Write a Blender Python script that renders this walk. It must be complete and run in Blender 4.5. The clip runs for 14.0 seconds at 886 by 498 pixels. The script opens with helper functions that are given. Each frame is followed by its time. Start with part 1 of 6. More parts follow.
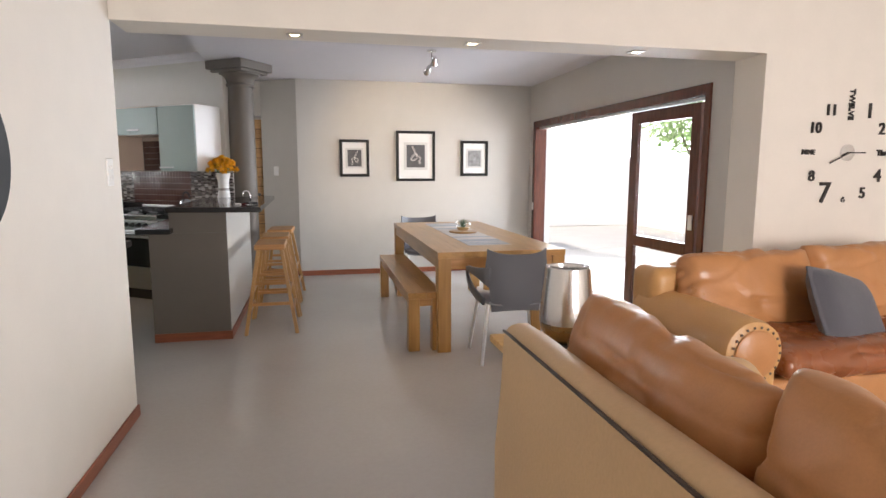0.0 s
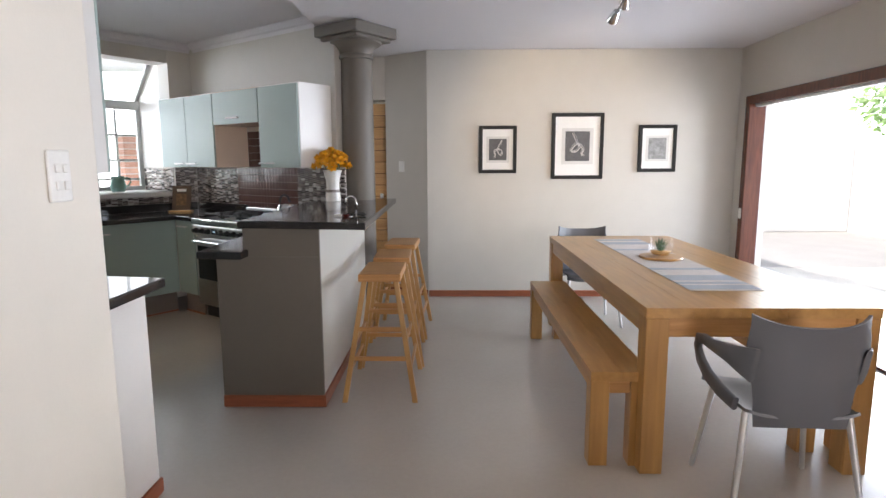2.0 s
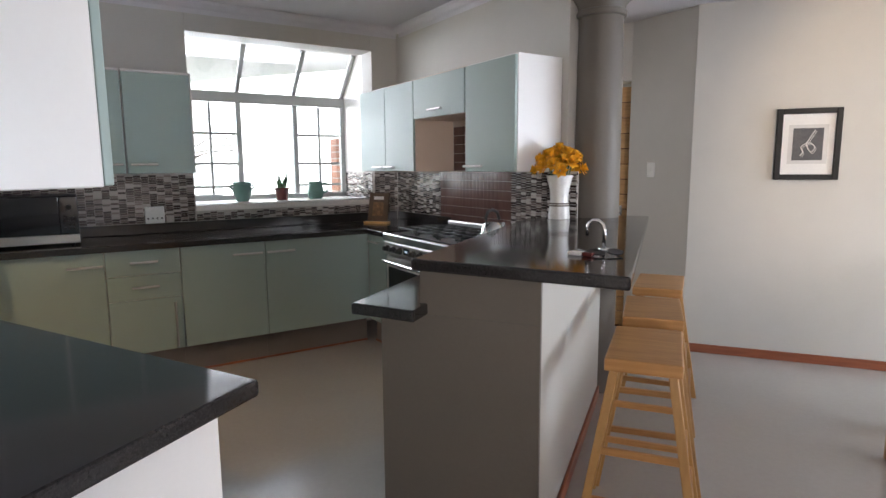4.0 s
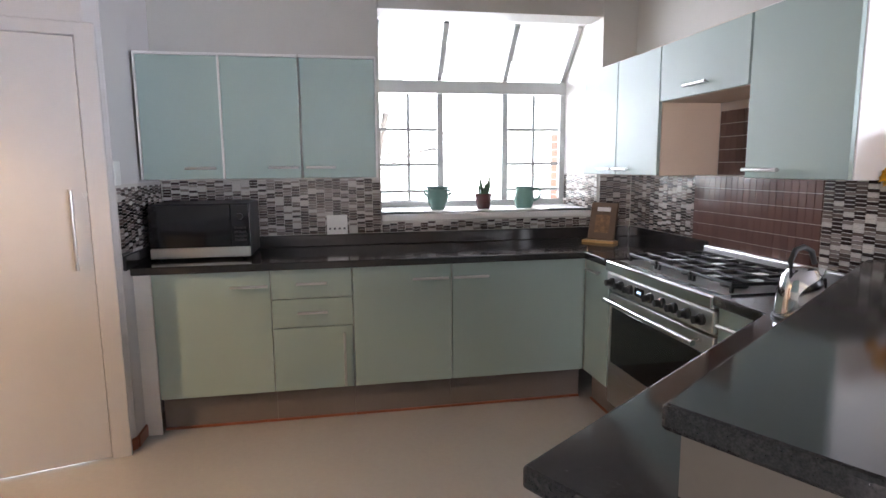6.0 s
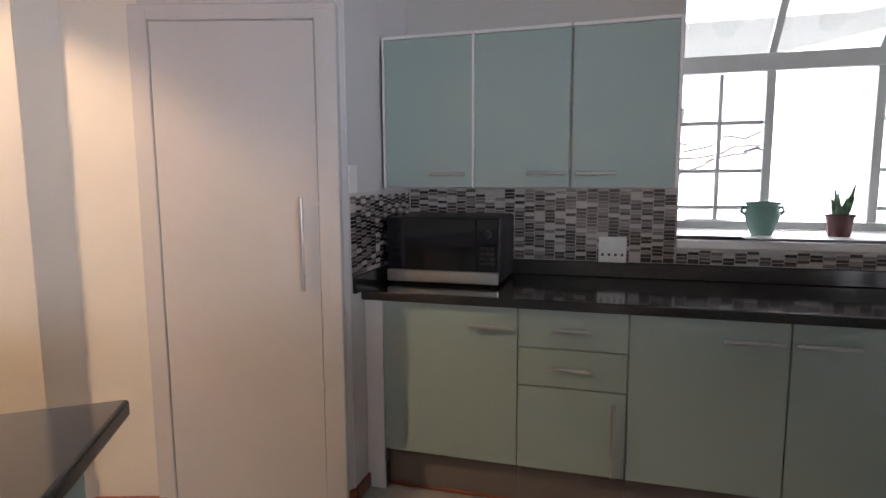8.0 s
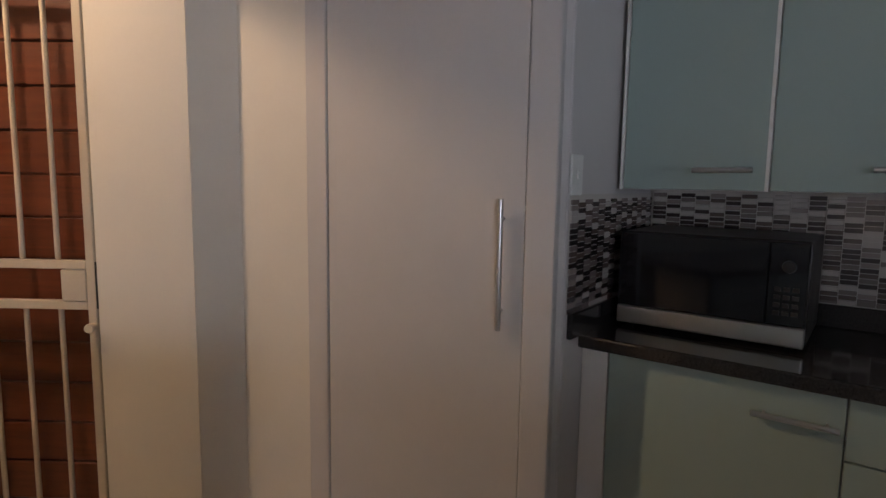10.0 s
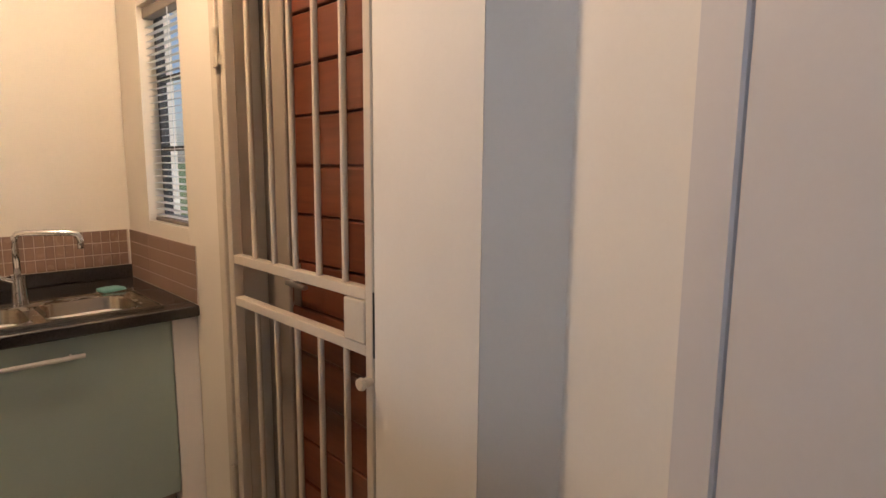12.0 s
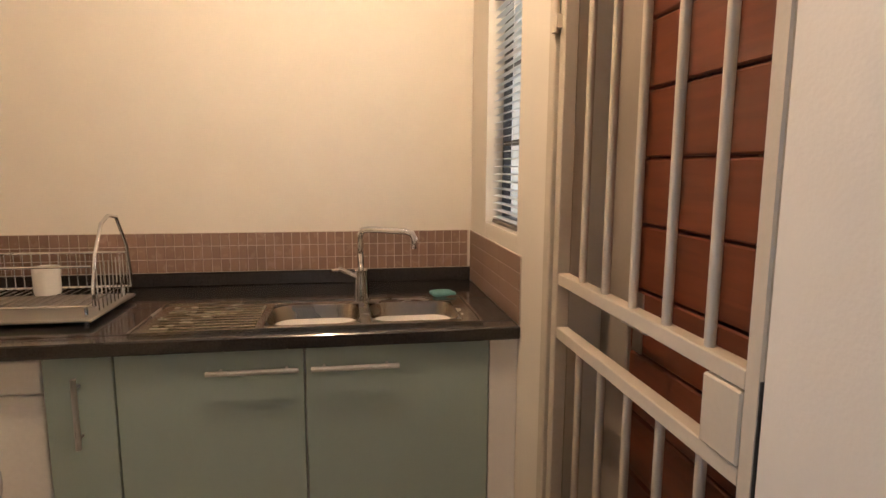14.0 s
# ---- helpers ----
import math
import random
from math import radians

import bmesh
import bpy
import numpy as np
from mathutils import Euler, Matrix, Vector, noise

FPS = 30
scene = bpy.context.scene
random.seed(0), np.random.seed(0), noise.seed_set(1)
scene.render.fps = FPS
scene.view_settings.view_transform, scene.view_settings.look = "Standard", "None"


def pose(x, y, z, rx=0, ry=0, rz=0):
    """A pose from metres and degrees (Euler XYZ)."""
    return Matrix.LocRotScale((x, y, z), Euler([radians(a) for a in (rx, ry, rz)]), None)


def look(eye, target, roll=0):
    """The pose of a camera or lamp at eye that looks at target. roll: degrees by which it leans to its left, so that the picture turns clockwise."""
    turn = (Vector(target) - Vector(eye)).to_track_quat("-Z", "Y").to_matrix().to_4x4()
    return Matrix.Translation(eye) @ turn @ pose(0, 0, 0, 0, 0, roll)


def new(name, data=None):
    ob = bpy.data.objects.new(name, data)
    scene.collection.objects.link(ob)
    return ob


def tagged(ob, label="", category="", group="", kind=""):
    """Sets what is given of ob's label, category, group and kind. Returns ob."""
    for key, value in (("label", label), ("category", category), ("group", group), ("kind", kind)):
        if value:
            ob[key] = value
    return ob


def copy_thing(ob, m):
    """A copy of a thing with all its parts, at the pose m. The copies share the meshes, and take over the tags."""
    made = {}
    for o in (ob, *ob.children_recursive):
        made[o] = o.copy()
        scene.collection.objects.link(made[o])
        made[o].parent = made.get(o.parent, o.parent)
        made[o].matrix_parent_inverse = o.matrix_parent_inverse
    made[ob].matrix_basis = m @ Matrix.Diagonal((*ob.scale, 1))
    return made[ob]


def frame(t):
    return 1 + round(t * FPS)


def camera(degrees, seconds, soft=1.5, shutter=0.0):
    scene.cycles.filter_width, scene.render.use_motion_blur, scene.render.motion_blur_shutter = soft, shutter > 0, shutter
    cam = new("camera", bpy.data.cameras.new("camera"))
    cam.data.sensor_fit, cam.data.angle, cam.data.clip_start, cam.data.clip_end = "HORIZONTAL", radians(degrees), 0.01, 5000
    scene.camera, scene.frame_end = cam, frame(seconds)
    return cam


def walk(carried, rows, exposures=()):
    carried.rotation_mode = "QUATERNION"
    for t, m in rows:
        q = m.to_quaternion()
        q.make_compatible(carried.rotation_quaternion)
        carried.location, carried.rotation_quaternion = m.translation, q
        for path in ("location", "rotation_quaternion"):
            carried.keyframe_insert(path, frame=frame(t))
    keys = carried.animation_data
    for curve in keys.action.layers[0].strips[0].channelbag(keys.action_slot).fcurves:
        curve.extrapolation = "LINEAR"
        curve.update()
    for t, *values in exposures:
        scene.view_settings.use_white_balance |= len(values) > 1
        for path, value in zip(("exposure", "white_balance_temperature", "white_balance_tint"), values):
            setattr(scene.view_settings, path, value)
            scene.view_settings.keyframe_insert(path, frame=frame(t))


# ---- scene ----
cam = camera(75.0, 14.0, soft=1.5)
PATH = [
    (0, (0.268, 0.329, 1.357), (0.689, 2.265, 1.087), 0.1),
    (0.5, (0.328, 0.754, 1.345), (0.661, 2.707, 1.067), -0.1),
    (1, (0.339, 1.197, 1.353), (0.578, 3.161, 1.063), -0.2),
    (1.5, (0.327, 1.614, 1.369), (0.462, 3.587, 1.074), -0.1),
    (2, (0.289, 2.009, 1.374), (0.258, 3.987, 1.081), -0.2),
    (2.5, (0.241, 2.381, 1.384), (0.06, 4.351, 1.088), 0.0),
    (3, (0.145, 2.734, 1.388), (-0.216, 4.679, 1.096), -0.0),
    (3.5, (0.116, 3.014, 1.388), (-0.453, 4.91, 1.105), -0.2),
    (4, (-0.061, 3.354, 1.372), (-0.797, 5.193, 1.093), -0.4),
    (6.3, (-0.64, 4.417, 1.404), (-2.099, 5.758, 1.134), -0.4),
    (6.5, (-0.707, 4.483, 1.393), (-2.22, 5.764, 1.132), -0.3),
    (7, (-0.857, 4.623, 1.411), (-2.521, 5.7, 1.144), -0.2),
    (7.5, (-1.043, 4.703, 1.39), (-2.832, 5.561, 1.141), -0.0),
    (8, (-1.252, 4.8, 1.382), (-3.125, 5.459, 1.143), -0.3),
    (8.2, (-1.33, 4.822, 1.367), (-3.224, 5.42, 1.138), 0.2),
    (10.3, (-2.305, 4.948, 1.357), (-4.25, 4.548, 1.124), 0.9),
    (10.5, (-2.566, 5.036, 1.351), (-4.42, 4.324, 1.12), 1.3),
    (11, (-2.767, 4.962, 1.368), (-4.502, 4.006, 1.096), 0.5),
    (11.5, (-2.916, 4.862, 1.372), (-4.487, 3.657, 1.089), 0.4),
    (12, (-3.014, 4.759, 1.372), (-4.4, 3.346, 1.086), 0.5),
    (12.5, (-3.094, 4.645, 1.384), (-4.263, 3.048, 1.092), 0.4),
    (13, (-3.203, 4.541, 1.356), (-4.076, 2.763, 1.078), 0.4),
    (13.5, (-3.271, 4.457, 1.346), (-3.858, 2.566, 1.063), 0.4),
    (14, (-3.302, 4.343, 1.347), (-3.617, 2.389, 1.063), 0.3),
]
EXPO = [(0.0, -0.06, 6450, 16), (1.0, -0.05, 6350, 15), (2.2, -0.05, 6250, 15), (3.0, -0.5, 6250, 15), (4.2, 0.05, 6250, 16), (6.3, 0.55, 6150, 20), (8.0, -0.05, 6200, 21), (10.3, -1.1, 6200, 19),
        (10.6, -1.05, 6200, 19), (11.2, -0.85, 6100, 19), (12.0, -0.62, 5950, 18), (13.0, -0.52, 5900, 17), (14.0, -0.62, 5900, 17)]
walk(cam, [(t, look(eye, target, roll)) for t, eye, target, roll in PATH], EXPO)

# ---- light ----
world = bpy.data.worlds.new("sky")
scene.world = world
world.use_nodes = True
wn = world.node_tree
sky = wn.nodes.new("ShaderNodeTexSky")
sky.sky_type, sky.sun_disc = "NISHITA", False
sky.sun_elevation, sky.sun_rotation = radians(58), radians(60)
sky.air_density, sky.dust_density = 1.0, 1.5
wn.nodes["Background"].inputs["Strength"].default_value = 0.15
wn.links.new(sky.outputs[0], wn.nodes["Background"].inputs["Color"])


def lamp(name, kind, energy, m, colour=(1, 1, 1), size=0.1, size_y=None, angle=None, spot=None):
    d = bpy.data.lights.new(name, kind)
    d.energy, d.color = energy, colour
    if kind == "AREA":
        d.size = size
        if size_y:
            d.shape, d.size_y = "RECTANGLE", size_y
    elif kind == "SUN":
        d.angle = angle
    else:
        d.shadow_soft_size = size
        if spot:
            d.spot_size, d.spot_blend = radians(spot), 0.6
    ob = new(name, d)
    ob.matrix_world = m
    return ob


lamp("sun", "SUN", 5.0, look((-5.0, -2.5, 8), (0, 0, 0)), (1, 0.95, 0.87), angle=0.01)
# sky light from panels outside the folding-door opening and the bay window
lamp("door_daylight", "AREA", 270, look((5.1, 6.75, 1.05), (0, 5.9, 0.75)), (0.82, 0.91, 1.0), 2.8, 1.75)
lamp("window_daylight", "AREA", 185, pose(0, 0, 0, 0, 0, -35.7) @ look((-9.0, 3.55, 2.2), (-5.2, 3.6, 0.7)), (0.88, 0.95, 1.0), 2.6, 1.6)
# unseen fill lamp added to brighten the living room
lamp("living_fill", "AREA", 310, look((3.25, -3.9, 1.45), (2.9, 3.6, 1.3)), (1.0, 0.95, 0.90), 2.1, 1.9)
lamp("scullery_bulb", "POINT", 100, pose(-3.15, 3.15, 2.49), (1.0, 0.69, 0.38), 0.05)
for lx, ly in ((0.17, 3.8), (1.2, 3.8), (2.28, 3.8)):
    lamp("downlight_bulb", "SPOT", 12, look((lx, ly, 2.10), (lx, ly, 0)), (1, 0.8, 0.58), 0.03, spot=90)
lamp("spot_bulb", "SPOT", 60, look((1.36, 5.95, 2.26), (1.45, 7.91, 1.65)), (1, 0.78, 0.5), 0.03, spot=75)


# ---- materials ----
def mat(name, colour, rough=0.5, metal=0.0, var=0.08, scale=6.0, fine=0.04, fine_scale=90.0, bump=0.05, bump_scale=120.0,
        coat=0.0, rand=0.0, stretch=(1, 1, 1), spec=0.5, sheen=0.0, rough_var=0.08, island=0.0):
    m = bpy.data.materials.new(name)
    m.use_nodes = True
    nt = m.node_tree
    b = nt.nodes["Principled BSDF"]
    co = nt.nodes.new("ShaderNodeTexCoord")
    mp = nt.nodes.new("ShaderNodeMapping")
    mp.inputs["Scale"].default_value = stretch
    nt.links.new(co.outputs["Object"], mp.inputs[0])
    oi = nt.nodes.new("ShaderNodeObjectInfo")
    mu = nt.nodes.new("ShaderNodeMath")
    mu.operation = "MULTIPLY"
    mu.inputs[1].default_value = 40.0
    nt.links.new(oi.outputs["Random"], mu.inputs[0])
    nt.links.new(mu.outputs[0], mp.inputs["Location"])

    def noise_of(sc, detail=4):
        n = nt.nodes.new("ShaderNodeTexNoise")
        n.inputs["Scale"].default_value, n.inputs["Detail"].default_value = sc, detail
        nt.links.new(mp.outputs[0], n.inputs["Vector"])
        return n
    big, small = noise_of(scale), noise_of(fine_scale, 3)

    def maths(op, a, v):
        n = nt.nodes.new("ShaderNodeMath")
        n.operation = op
        for i, q in enumerate((a, v)):
            if isinstance(q, (int, float)):
                n.inputs[i].default_value = q
            else:
                nt.links.new(q, n.inputs[i])
        return n.outputs[0]
    v = maths("ADD", maths("MULTIPLY", maths("SUBTRACT", big.outputs[0], 0.5), var * 3),
              maths("MULTIPLY", maths("SUBTRACT", small.outputs[0], 0.5), fine * 3))
    if rand:
        info = nt.nodes.new("ShaderNodeObjectInfo")
        v = maths("ADD", v, maths("MULTIPLY", maths("SUBTRACT", info.outputs["Random"], 0.5), rand * 2))
    if island:
        geo = nt.nodes.new("ShaderNodeNewGeometry")
        v = maths("ADD", v, maths("MULTIPLY", maths("SUBTRACT", geo.outputs["Random Per Island"], 0.5), island * 2))
    hsv = nt.nodes.new("ShaderNodeHueSaturation")
    hsv.inputs["Color"].default_value = (*colour, 1)
    nt.links.new(maths("ADD", v, 1.0), hsv.inputs["Value"])
    nt.links.new(hsv.outputs[0], b.inputs["Base Color"])
    r = maths("ADD", maths("MULTIPLY", maths("SUBTRACT", big.outputs[0], 0.5), rough_var * 3), rough)
    nt.links.new(r, b.inputs["Roughness"])
    b.inputs["Metallic"].default_value = metal
    b.inputs["Specular IOR Level"].default_value = spec
    b.inputs["Coat Weight"].default_value = coat
    b.inputs["Coat Roughness"].default_value = 0.08
    if sheen:
        b.inputs["Sheen Weight"].default_value = sheen
    if bump:
        bn = noise_of(bump_scale, 5)
        bp = nt.nodes.new("ShaderNodeBump")
        bp.inputs["Strength"].default_value, bp.inputs["Distance"].default_value = bump, 0.01
        nt.links.new(bn.outputs[0], bp.inputs["Height"])
        nt.links.new(bp.outputs[0], b.inputs["Normal"])
    return m


def glow(name, colour, strength):
    m = bpy.data.materials.new(name)
    m.use_nodes = True
    b = m.node_tree.nodes["Principled BSDF"]
    b.inputs["Base Color"].default_value = (*colour, 1)
    b.inputs["Emission Color"].default_value = (*colour, 1)
    b.inputs["Emission Strength"].default_value = strength
    return m


def glass_mat(name, tint=(1, 1, 1), gloss=0.07):
    """Thin clear glass: seen through, with a faint gloss."""
    m = bpy.data.materials.new(name)
    m.use_nodes = True
    nt = m.node_tree
    nt.nodes.remove(nt.nodes["Principled BSDF"])
    clear, shine, mix = nt.nodes.new("ShaderNodeBsdfTransparent"), nt.nodes.new("ShaderNodeBsdfGlossy"), nt.nodes.new("ShaderNodeMixShader")
    clear.inputs["Color"].default_value = (*tint, 1)
    shine.inputs["Roughness"].default_value = 0.02
    mix.inputs[0].default_value = gloss
    nt.links.new(clear.outputs[0], mix.inputs[1])
    nt.links.new(shine.outputs[0], mix.inputs[2])
    nt.links.new(mix.outputs[0], nt.nodes["Material Output"].inputs[0])
    return m


def wood_mat(name, light, dark, rough=0.35, axis="y", scale=5.0, rand=0.06, bump=0.12):
    """Straight grained timber along one axis."""
    m = mat(name, light, rough, var=0.03, scale=3, fine=0.03, rand=rand, bump=0, rough_var=0.02)
    nt = m.node_tree
    b = nt.nodes["Principled BSDF"]
    co = nt.nodes.new("ShaderNodeTexCoord")
    mp = nt.nodes.new("ShaderNodeMapping")
    st = {"x": (0.5, 6, 6), "y": (6, 0.5, 6), "z": (6, 6, 0.5)}[axis]
    mp.inputs["Scale"].default_value = [q * scale for q in st]
    nt.links.new(co.outputs["Object"], mp.inputs[0])
    n = nt.nodes.new("ShaderNodeTexNoise")
    n.inputs["Scale"].default_value, n.inputs["Detail"].default_value, n.inputs["Distortion"].default_value = 1.6, 6, 0.6
    nt.links.new(mp.outputs[0], n.inputs["Vector"])
    ramp = nt.nodes.new("ShaderNodeValToRGB")
    ramp.color_ramp.elements[0].position, ramp.color_ramp.elements[1].position = 0.25, 0.75
    ramp.color_ramp.elements[0].color, ramp.color_ramp.elements[1].color = (*dark, 1), (*light, 1)
    nt.links.new(n.outputs[0], ramp.inputs[0])
    hsv = [q for q in nt.nodes if q.type == "HUE_SAT"][0]
    nt.links.new(ramp.outputs[0], hsv.inputs["Color"])
    bp = nt.nodes.new("ShaderNodeBump")
    bp.inputs["Strength"].default_value, bp.inputs["Distance"].default_value = bump, 0.004
    nt.links.new(n.outputs[0], bp.inputs["Height"])
    nt.links.new(bp.outputs[0], b.inputs["Normal"])
    return m


M = dict(
    wall=mat("greige_paint", (0.53, 0.508, 0.465), 0.6, var=0.03, fine=0.012, bump=0.06, bump_scale=160),
    cream=mat("cream_paint", (0.76, 0.715, 0.64), 0.6, var=0.03, fine=0.012, bump=0.06, bump_scale=160),
    white=mat("white_paint", (0.80, 0.77, 0.74), 0.45, var=0.02, fine=0.01, bump=0.03),
    # pantry-side white, darkened: shade put into the paint against strong daylight
    shaded_white=mat("shaded_white_paint", (0.60, 0.572, 0.56), 0.45, var=0.03, fine=0.012, bump=0.03),
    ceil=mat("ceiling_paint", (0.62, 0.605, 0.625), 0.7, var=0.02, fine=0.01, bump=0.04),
    taupe=mat("taupe_paint", (0.130, 0.112, 0.092), 0.55, var=0.06, fine=0.03, bump=0.1, bump_scale=60),
    floor=mat("cement_screed", (0.445, 0.422, 0.392), 0.21, var=0.07, scale=1.3, fine=0.03, fine_scale=40, bump=0.02, bump_scale=30, rough_var=0.03),
    skirt=wood_mat("red_stained_skirting", (0.32, 0.10, 0.045), (0.20, 0.055, 0.025), 0.35, "x"),
    mahog=wood_mat("mahogany_stain", (0.13, 0.038, 0.020), (0.065, 0.018, 0.011), 0.25, "z"),
    plank=wood_mat("red_brown_door_wood", (0.145, 0.037, 0.013), (0.085, 0.019, 0.007), 0.4, "y"),
    oak=wood_mat("oiled_oak", (0.53, 0.30, 0.10), (0.37, 0.195, 0.062), 0.30, "y", scale=2.6, rand=0.025, bump=0.05),
    oakz=wood_mat("oiled_oak_upright", (0.53, 0.30, 0.10), (0.36, 0.188, 0.06), 0.36, "z", scale=2.6, rand=0.04, bump=0.05),
    stool=wood_mat("stool_beech", (0.56, 0.30, 0.11), (0.40, 0.19, 0.06), 0.38, "x"),
    pine=wood_mat("pale_pine", (0.66, 0.42, 0.17), (0.54, 0.30, 0.10), 0.35, "x"),
    slat=wood_mat("honey_pine_slats", (0.66, 0.40, 0.17), (0.48, 0.26, 0.10), 0.4, "x"),
    granite=mat("black_granite", (0.026, 0.023, 0.023), 0.10, var=0.5, scale=140, fine=0.7, fine_scale=330, bump=0.0, rough_var=0.02),
    duck=mat("duck_egg_gloss", (0.325, 0.405, 0.375), 0.45, var=0.02, fine=0.006, bump=0.01, spec=0.35, rough_var=0.03),
    carcass=mat("white_melamine", (0.76, 0.74, 0.71), 0.4, var=0.02, fine=0.01, bump=0.0),
    peach=mat("beech_melamine", (0.66, 0.52, 0.41), 0.45, var=0.03, fine=0.02, bump=0.0),
    plinth=mat("grey_plinth", (0.18, 0.15, 0.135), 0.4, var=0.05, bump=0.02),
    sinksteel=mat("polished_sink_steel", (0.36, 0.32, 0.27), 0.25, 1.0, var=0.03, scale=6, bump=0.02),
    steel=mat("brushed_steel", (0.62, 0.61, 0.59), 0.30, 1.0, var=0.02, scale=4, fine=0.02, fine_scale=60, bump=0.0, rough_var=0.03),
    chrome=mat("chrome", (0.75, 0.75, 0.75), 0.10, 1.0, var=0.02, bump=0.0),
    blackg=mat("black_glass", (0.010, 0.010, 0.012), 0.06, var=0.1, bump=0.0, rough_var=0.02),
    blackm=mat("black_enamel", (0.022, 0.021, 0.021), 0.35, var=0.1, bump=0.03),
    leather=mat("tan_leather", (0.47, 0.215, 0.080), 0.37, var=0.14, scale=5, fine=0.06, fine_scale=160, bump=0.32, bump_scale=10, rough_var=0.14),
    hide=mat("pale_tan_hide", (0.58, 0.39, 0.21), 0.42, var=0.07, scale=3, fine=0.05, fine_scale=80, bump=0.12, bump_scale=70),
    brownl=mat("chestnut_leather", (0.27, 0.088, 0.030), 0.27, var=0.16, scale=5, fine=0.06, bump=0.2, bump_scale=18, rough_var=0.12),
    golden=mat("golden_tan_hide", (0.56, 0.31, 0.115), 0.38, var=0.10, scale=3, fine=0.05, fine_scale=120, bump=0.10, bump_scale=60),
    piping=mat("dark_piping", (0.045, 0.025, 0.014), 0.4, bump=0.05),
    grey_cloth=mat("slate_cloth", (0.10, 0.10, 0.115), 0.8, var=0.06, fine=0.2, fine_scale=500, bump=0.3, bump_scale=400, sheen=0.2),
    plastic=mat("grey_plastic", (0.115, 0.118, 0.130), 0.42, var=0.03, fine=0.03, fine_scale=300, bump=0.05, bump_scale=300),
    alu=mat("pale_aluminium", (0.66, 0.66, 0.67), 0.35, 0.9, var=0.03, bump=0.0),
    frame=mat("black_frame", (0.012, 0.011, 0.010), 0.5, var=0.1, bump=0.03, spec=0.25),
    paper=mat("white_mount", (0.78, 0.77, 0.75), 0.8, var=0.01, bump=0.02),
    print=mat("charcoal_print", (0.10, 0.098, 0.10), 0.7, var=0.25, scale=18, fine=0.2, bump=0.0),
    ivory=mat("ivory_plastic", (0.80, 0.79, 0.76), 0.35, var=0.01, bump=0.0),
    runner=mat("striped_runner", (0.68, 0.63, 0.60), 0.85, var=0.10, scale=9, fine=0.15, fine_scale=300, bump=0.25, bump_scale=300),
    runner_blue=mat("runner_band", (0.44, 0.47, 0.52), 0.85, var=0.12, fine=0.15, fine_scale=300, bump=0.25, bump_scale=300),
    teal=mat("teal_glaze", (0.15, 0.275, 0.235), 0.14, var=0.12, scale=14, fine=0.05, bump=0.05, bump_scale=20),
    maroon=mat("maroon_glaze", (0.10, 0.022, 0.020), 0.2, var=0.1, bump=0.03),
    leaf=mat("succulent_leaf", (0.075, 0.17, 0.075), 0.4, var=0.15, scale=30, bump=0.05),
    petal=mat("yellow_petal", (0.78, 0.39, 0.012), 0.6, var=0.15, scale=25, bump=0.05, rand=0.1, island=0.18),
    cer=mat("white_ceramic", (0.74, 0.73, 0.70), 0.25, var=0.04, bump=0.02),
    band=mat("brown_band", (0.10, 0.07, 0.05), 0.6, bump=0.2),
    num=mat("dark_metal_numeral", (0.05, 0.046, 0.044), 0.35, 0.6, bump=0.0),
    grout=mat("pale_grout", (0.56, 0.53, 0.49), 0.8, var=0.05, bump=0.1),
    grout2=mat("warm_grout", (0.58, 0.50, 0.44), 0.8, var=0.05, bump=0.1),
    gatep=mat("gate_enamel", (0.56, 0.50, 0.41), 0.4, var=0.04, fine=0.03, bump=0.06),
    blind=mat("blind_slat", (0.72, 0.73, 0.74), 0.4, var=0.02, bump=0.0),
    rubber=mat("black_rubber", (0.02, 0.02, 0.02), 0.6, bump=0.05),
    patio=mat("patio_paving", (0.45, 0.43, 0.40), 0.8, var=0.1, scale=2, fine=0.1, bump=0.3, bump_scale=40),
    garden_wall=mat("garden_wall_plaster", (0.84, 0.82, 0.79), 0.8, var=0.06, scale=2, bump=0.2, bump_scale=50),
    brick=mat("face_brick", (0.45, 0.22, 0.15), 0.75, var=0.12, rand=0.15, bump=0.3, bump_scale=60),
    foliage=mat("garden_foliage", (0.36, 0.50, 0.21), 0.55, var=0.25, scale=8, island=0.35, bump=0.1),
    bark=mat("bark", (0.14, 0.095, 0.06), 0.8, var=0.2, bump=0.6, bump_scale=40),
    sponge=mat("teal_cloth", (0.10, 0.24, 0.24), 0.8, bump=0.3),
    glass=glass_mat("clear_glass"),
    # self-lit stand-ins for the overexposed outdoors; they also throw light inside
    backdrop=glow("glowing_backdrop", (0.97, 1.0, 0.98), 5.0),
    backdrop_yard=glow("glowing_yard_backdrop", (0.97, 1.0, 0.98), 3.5),
    bulb=glow("warm_bulb", (1.0, 0.78, 0.5), 14.0),
    lcd=glow("amber_display", (0.6, 0.8, 1.0), 0.8),
)


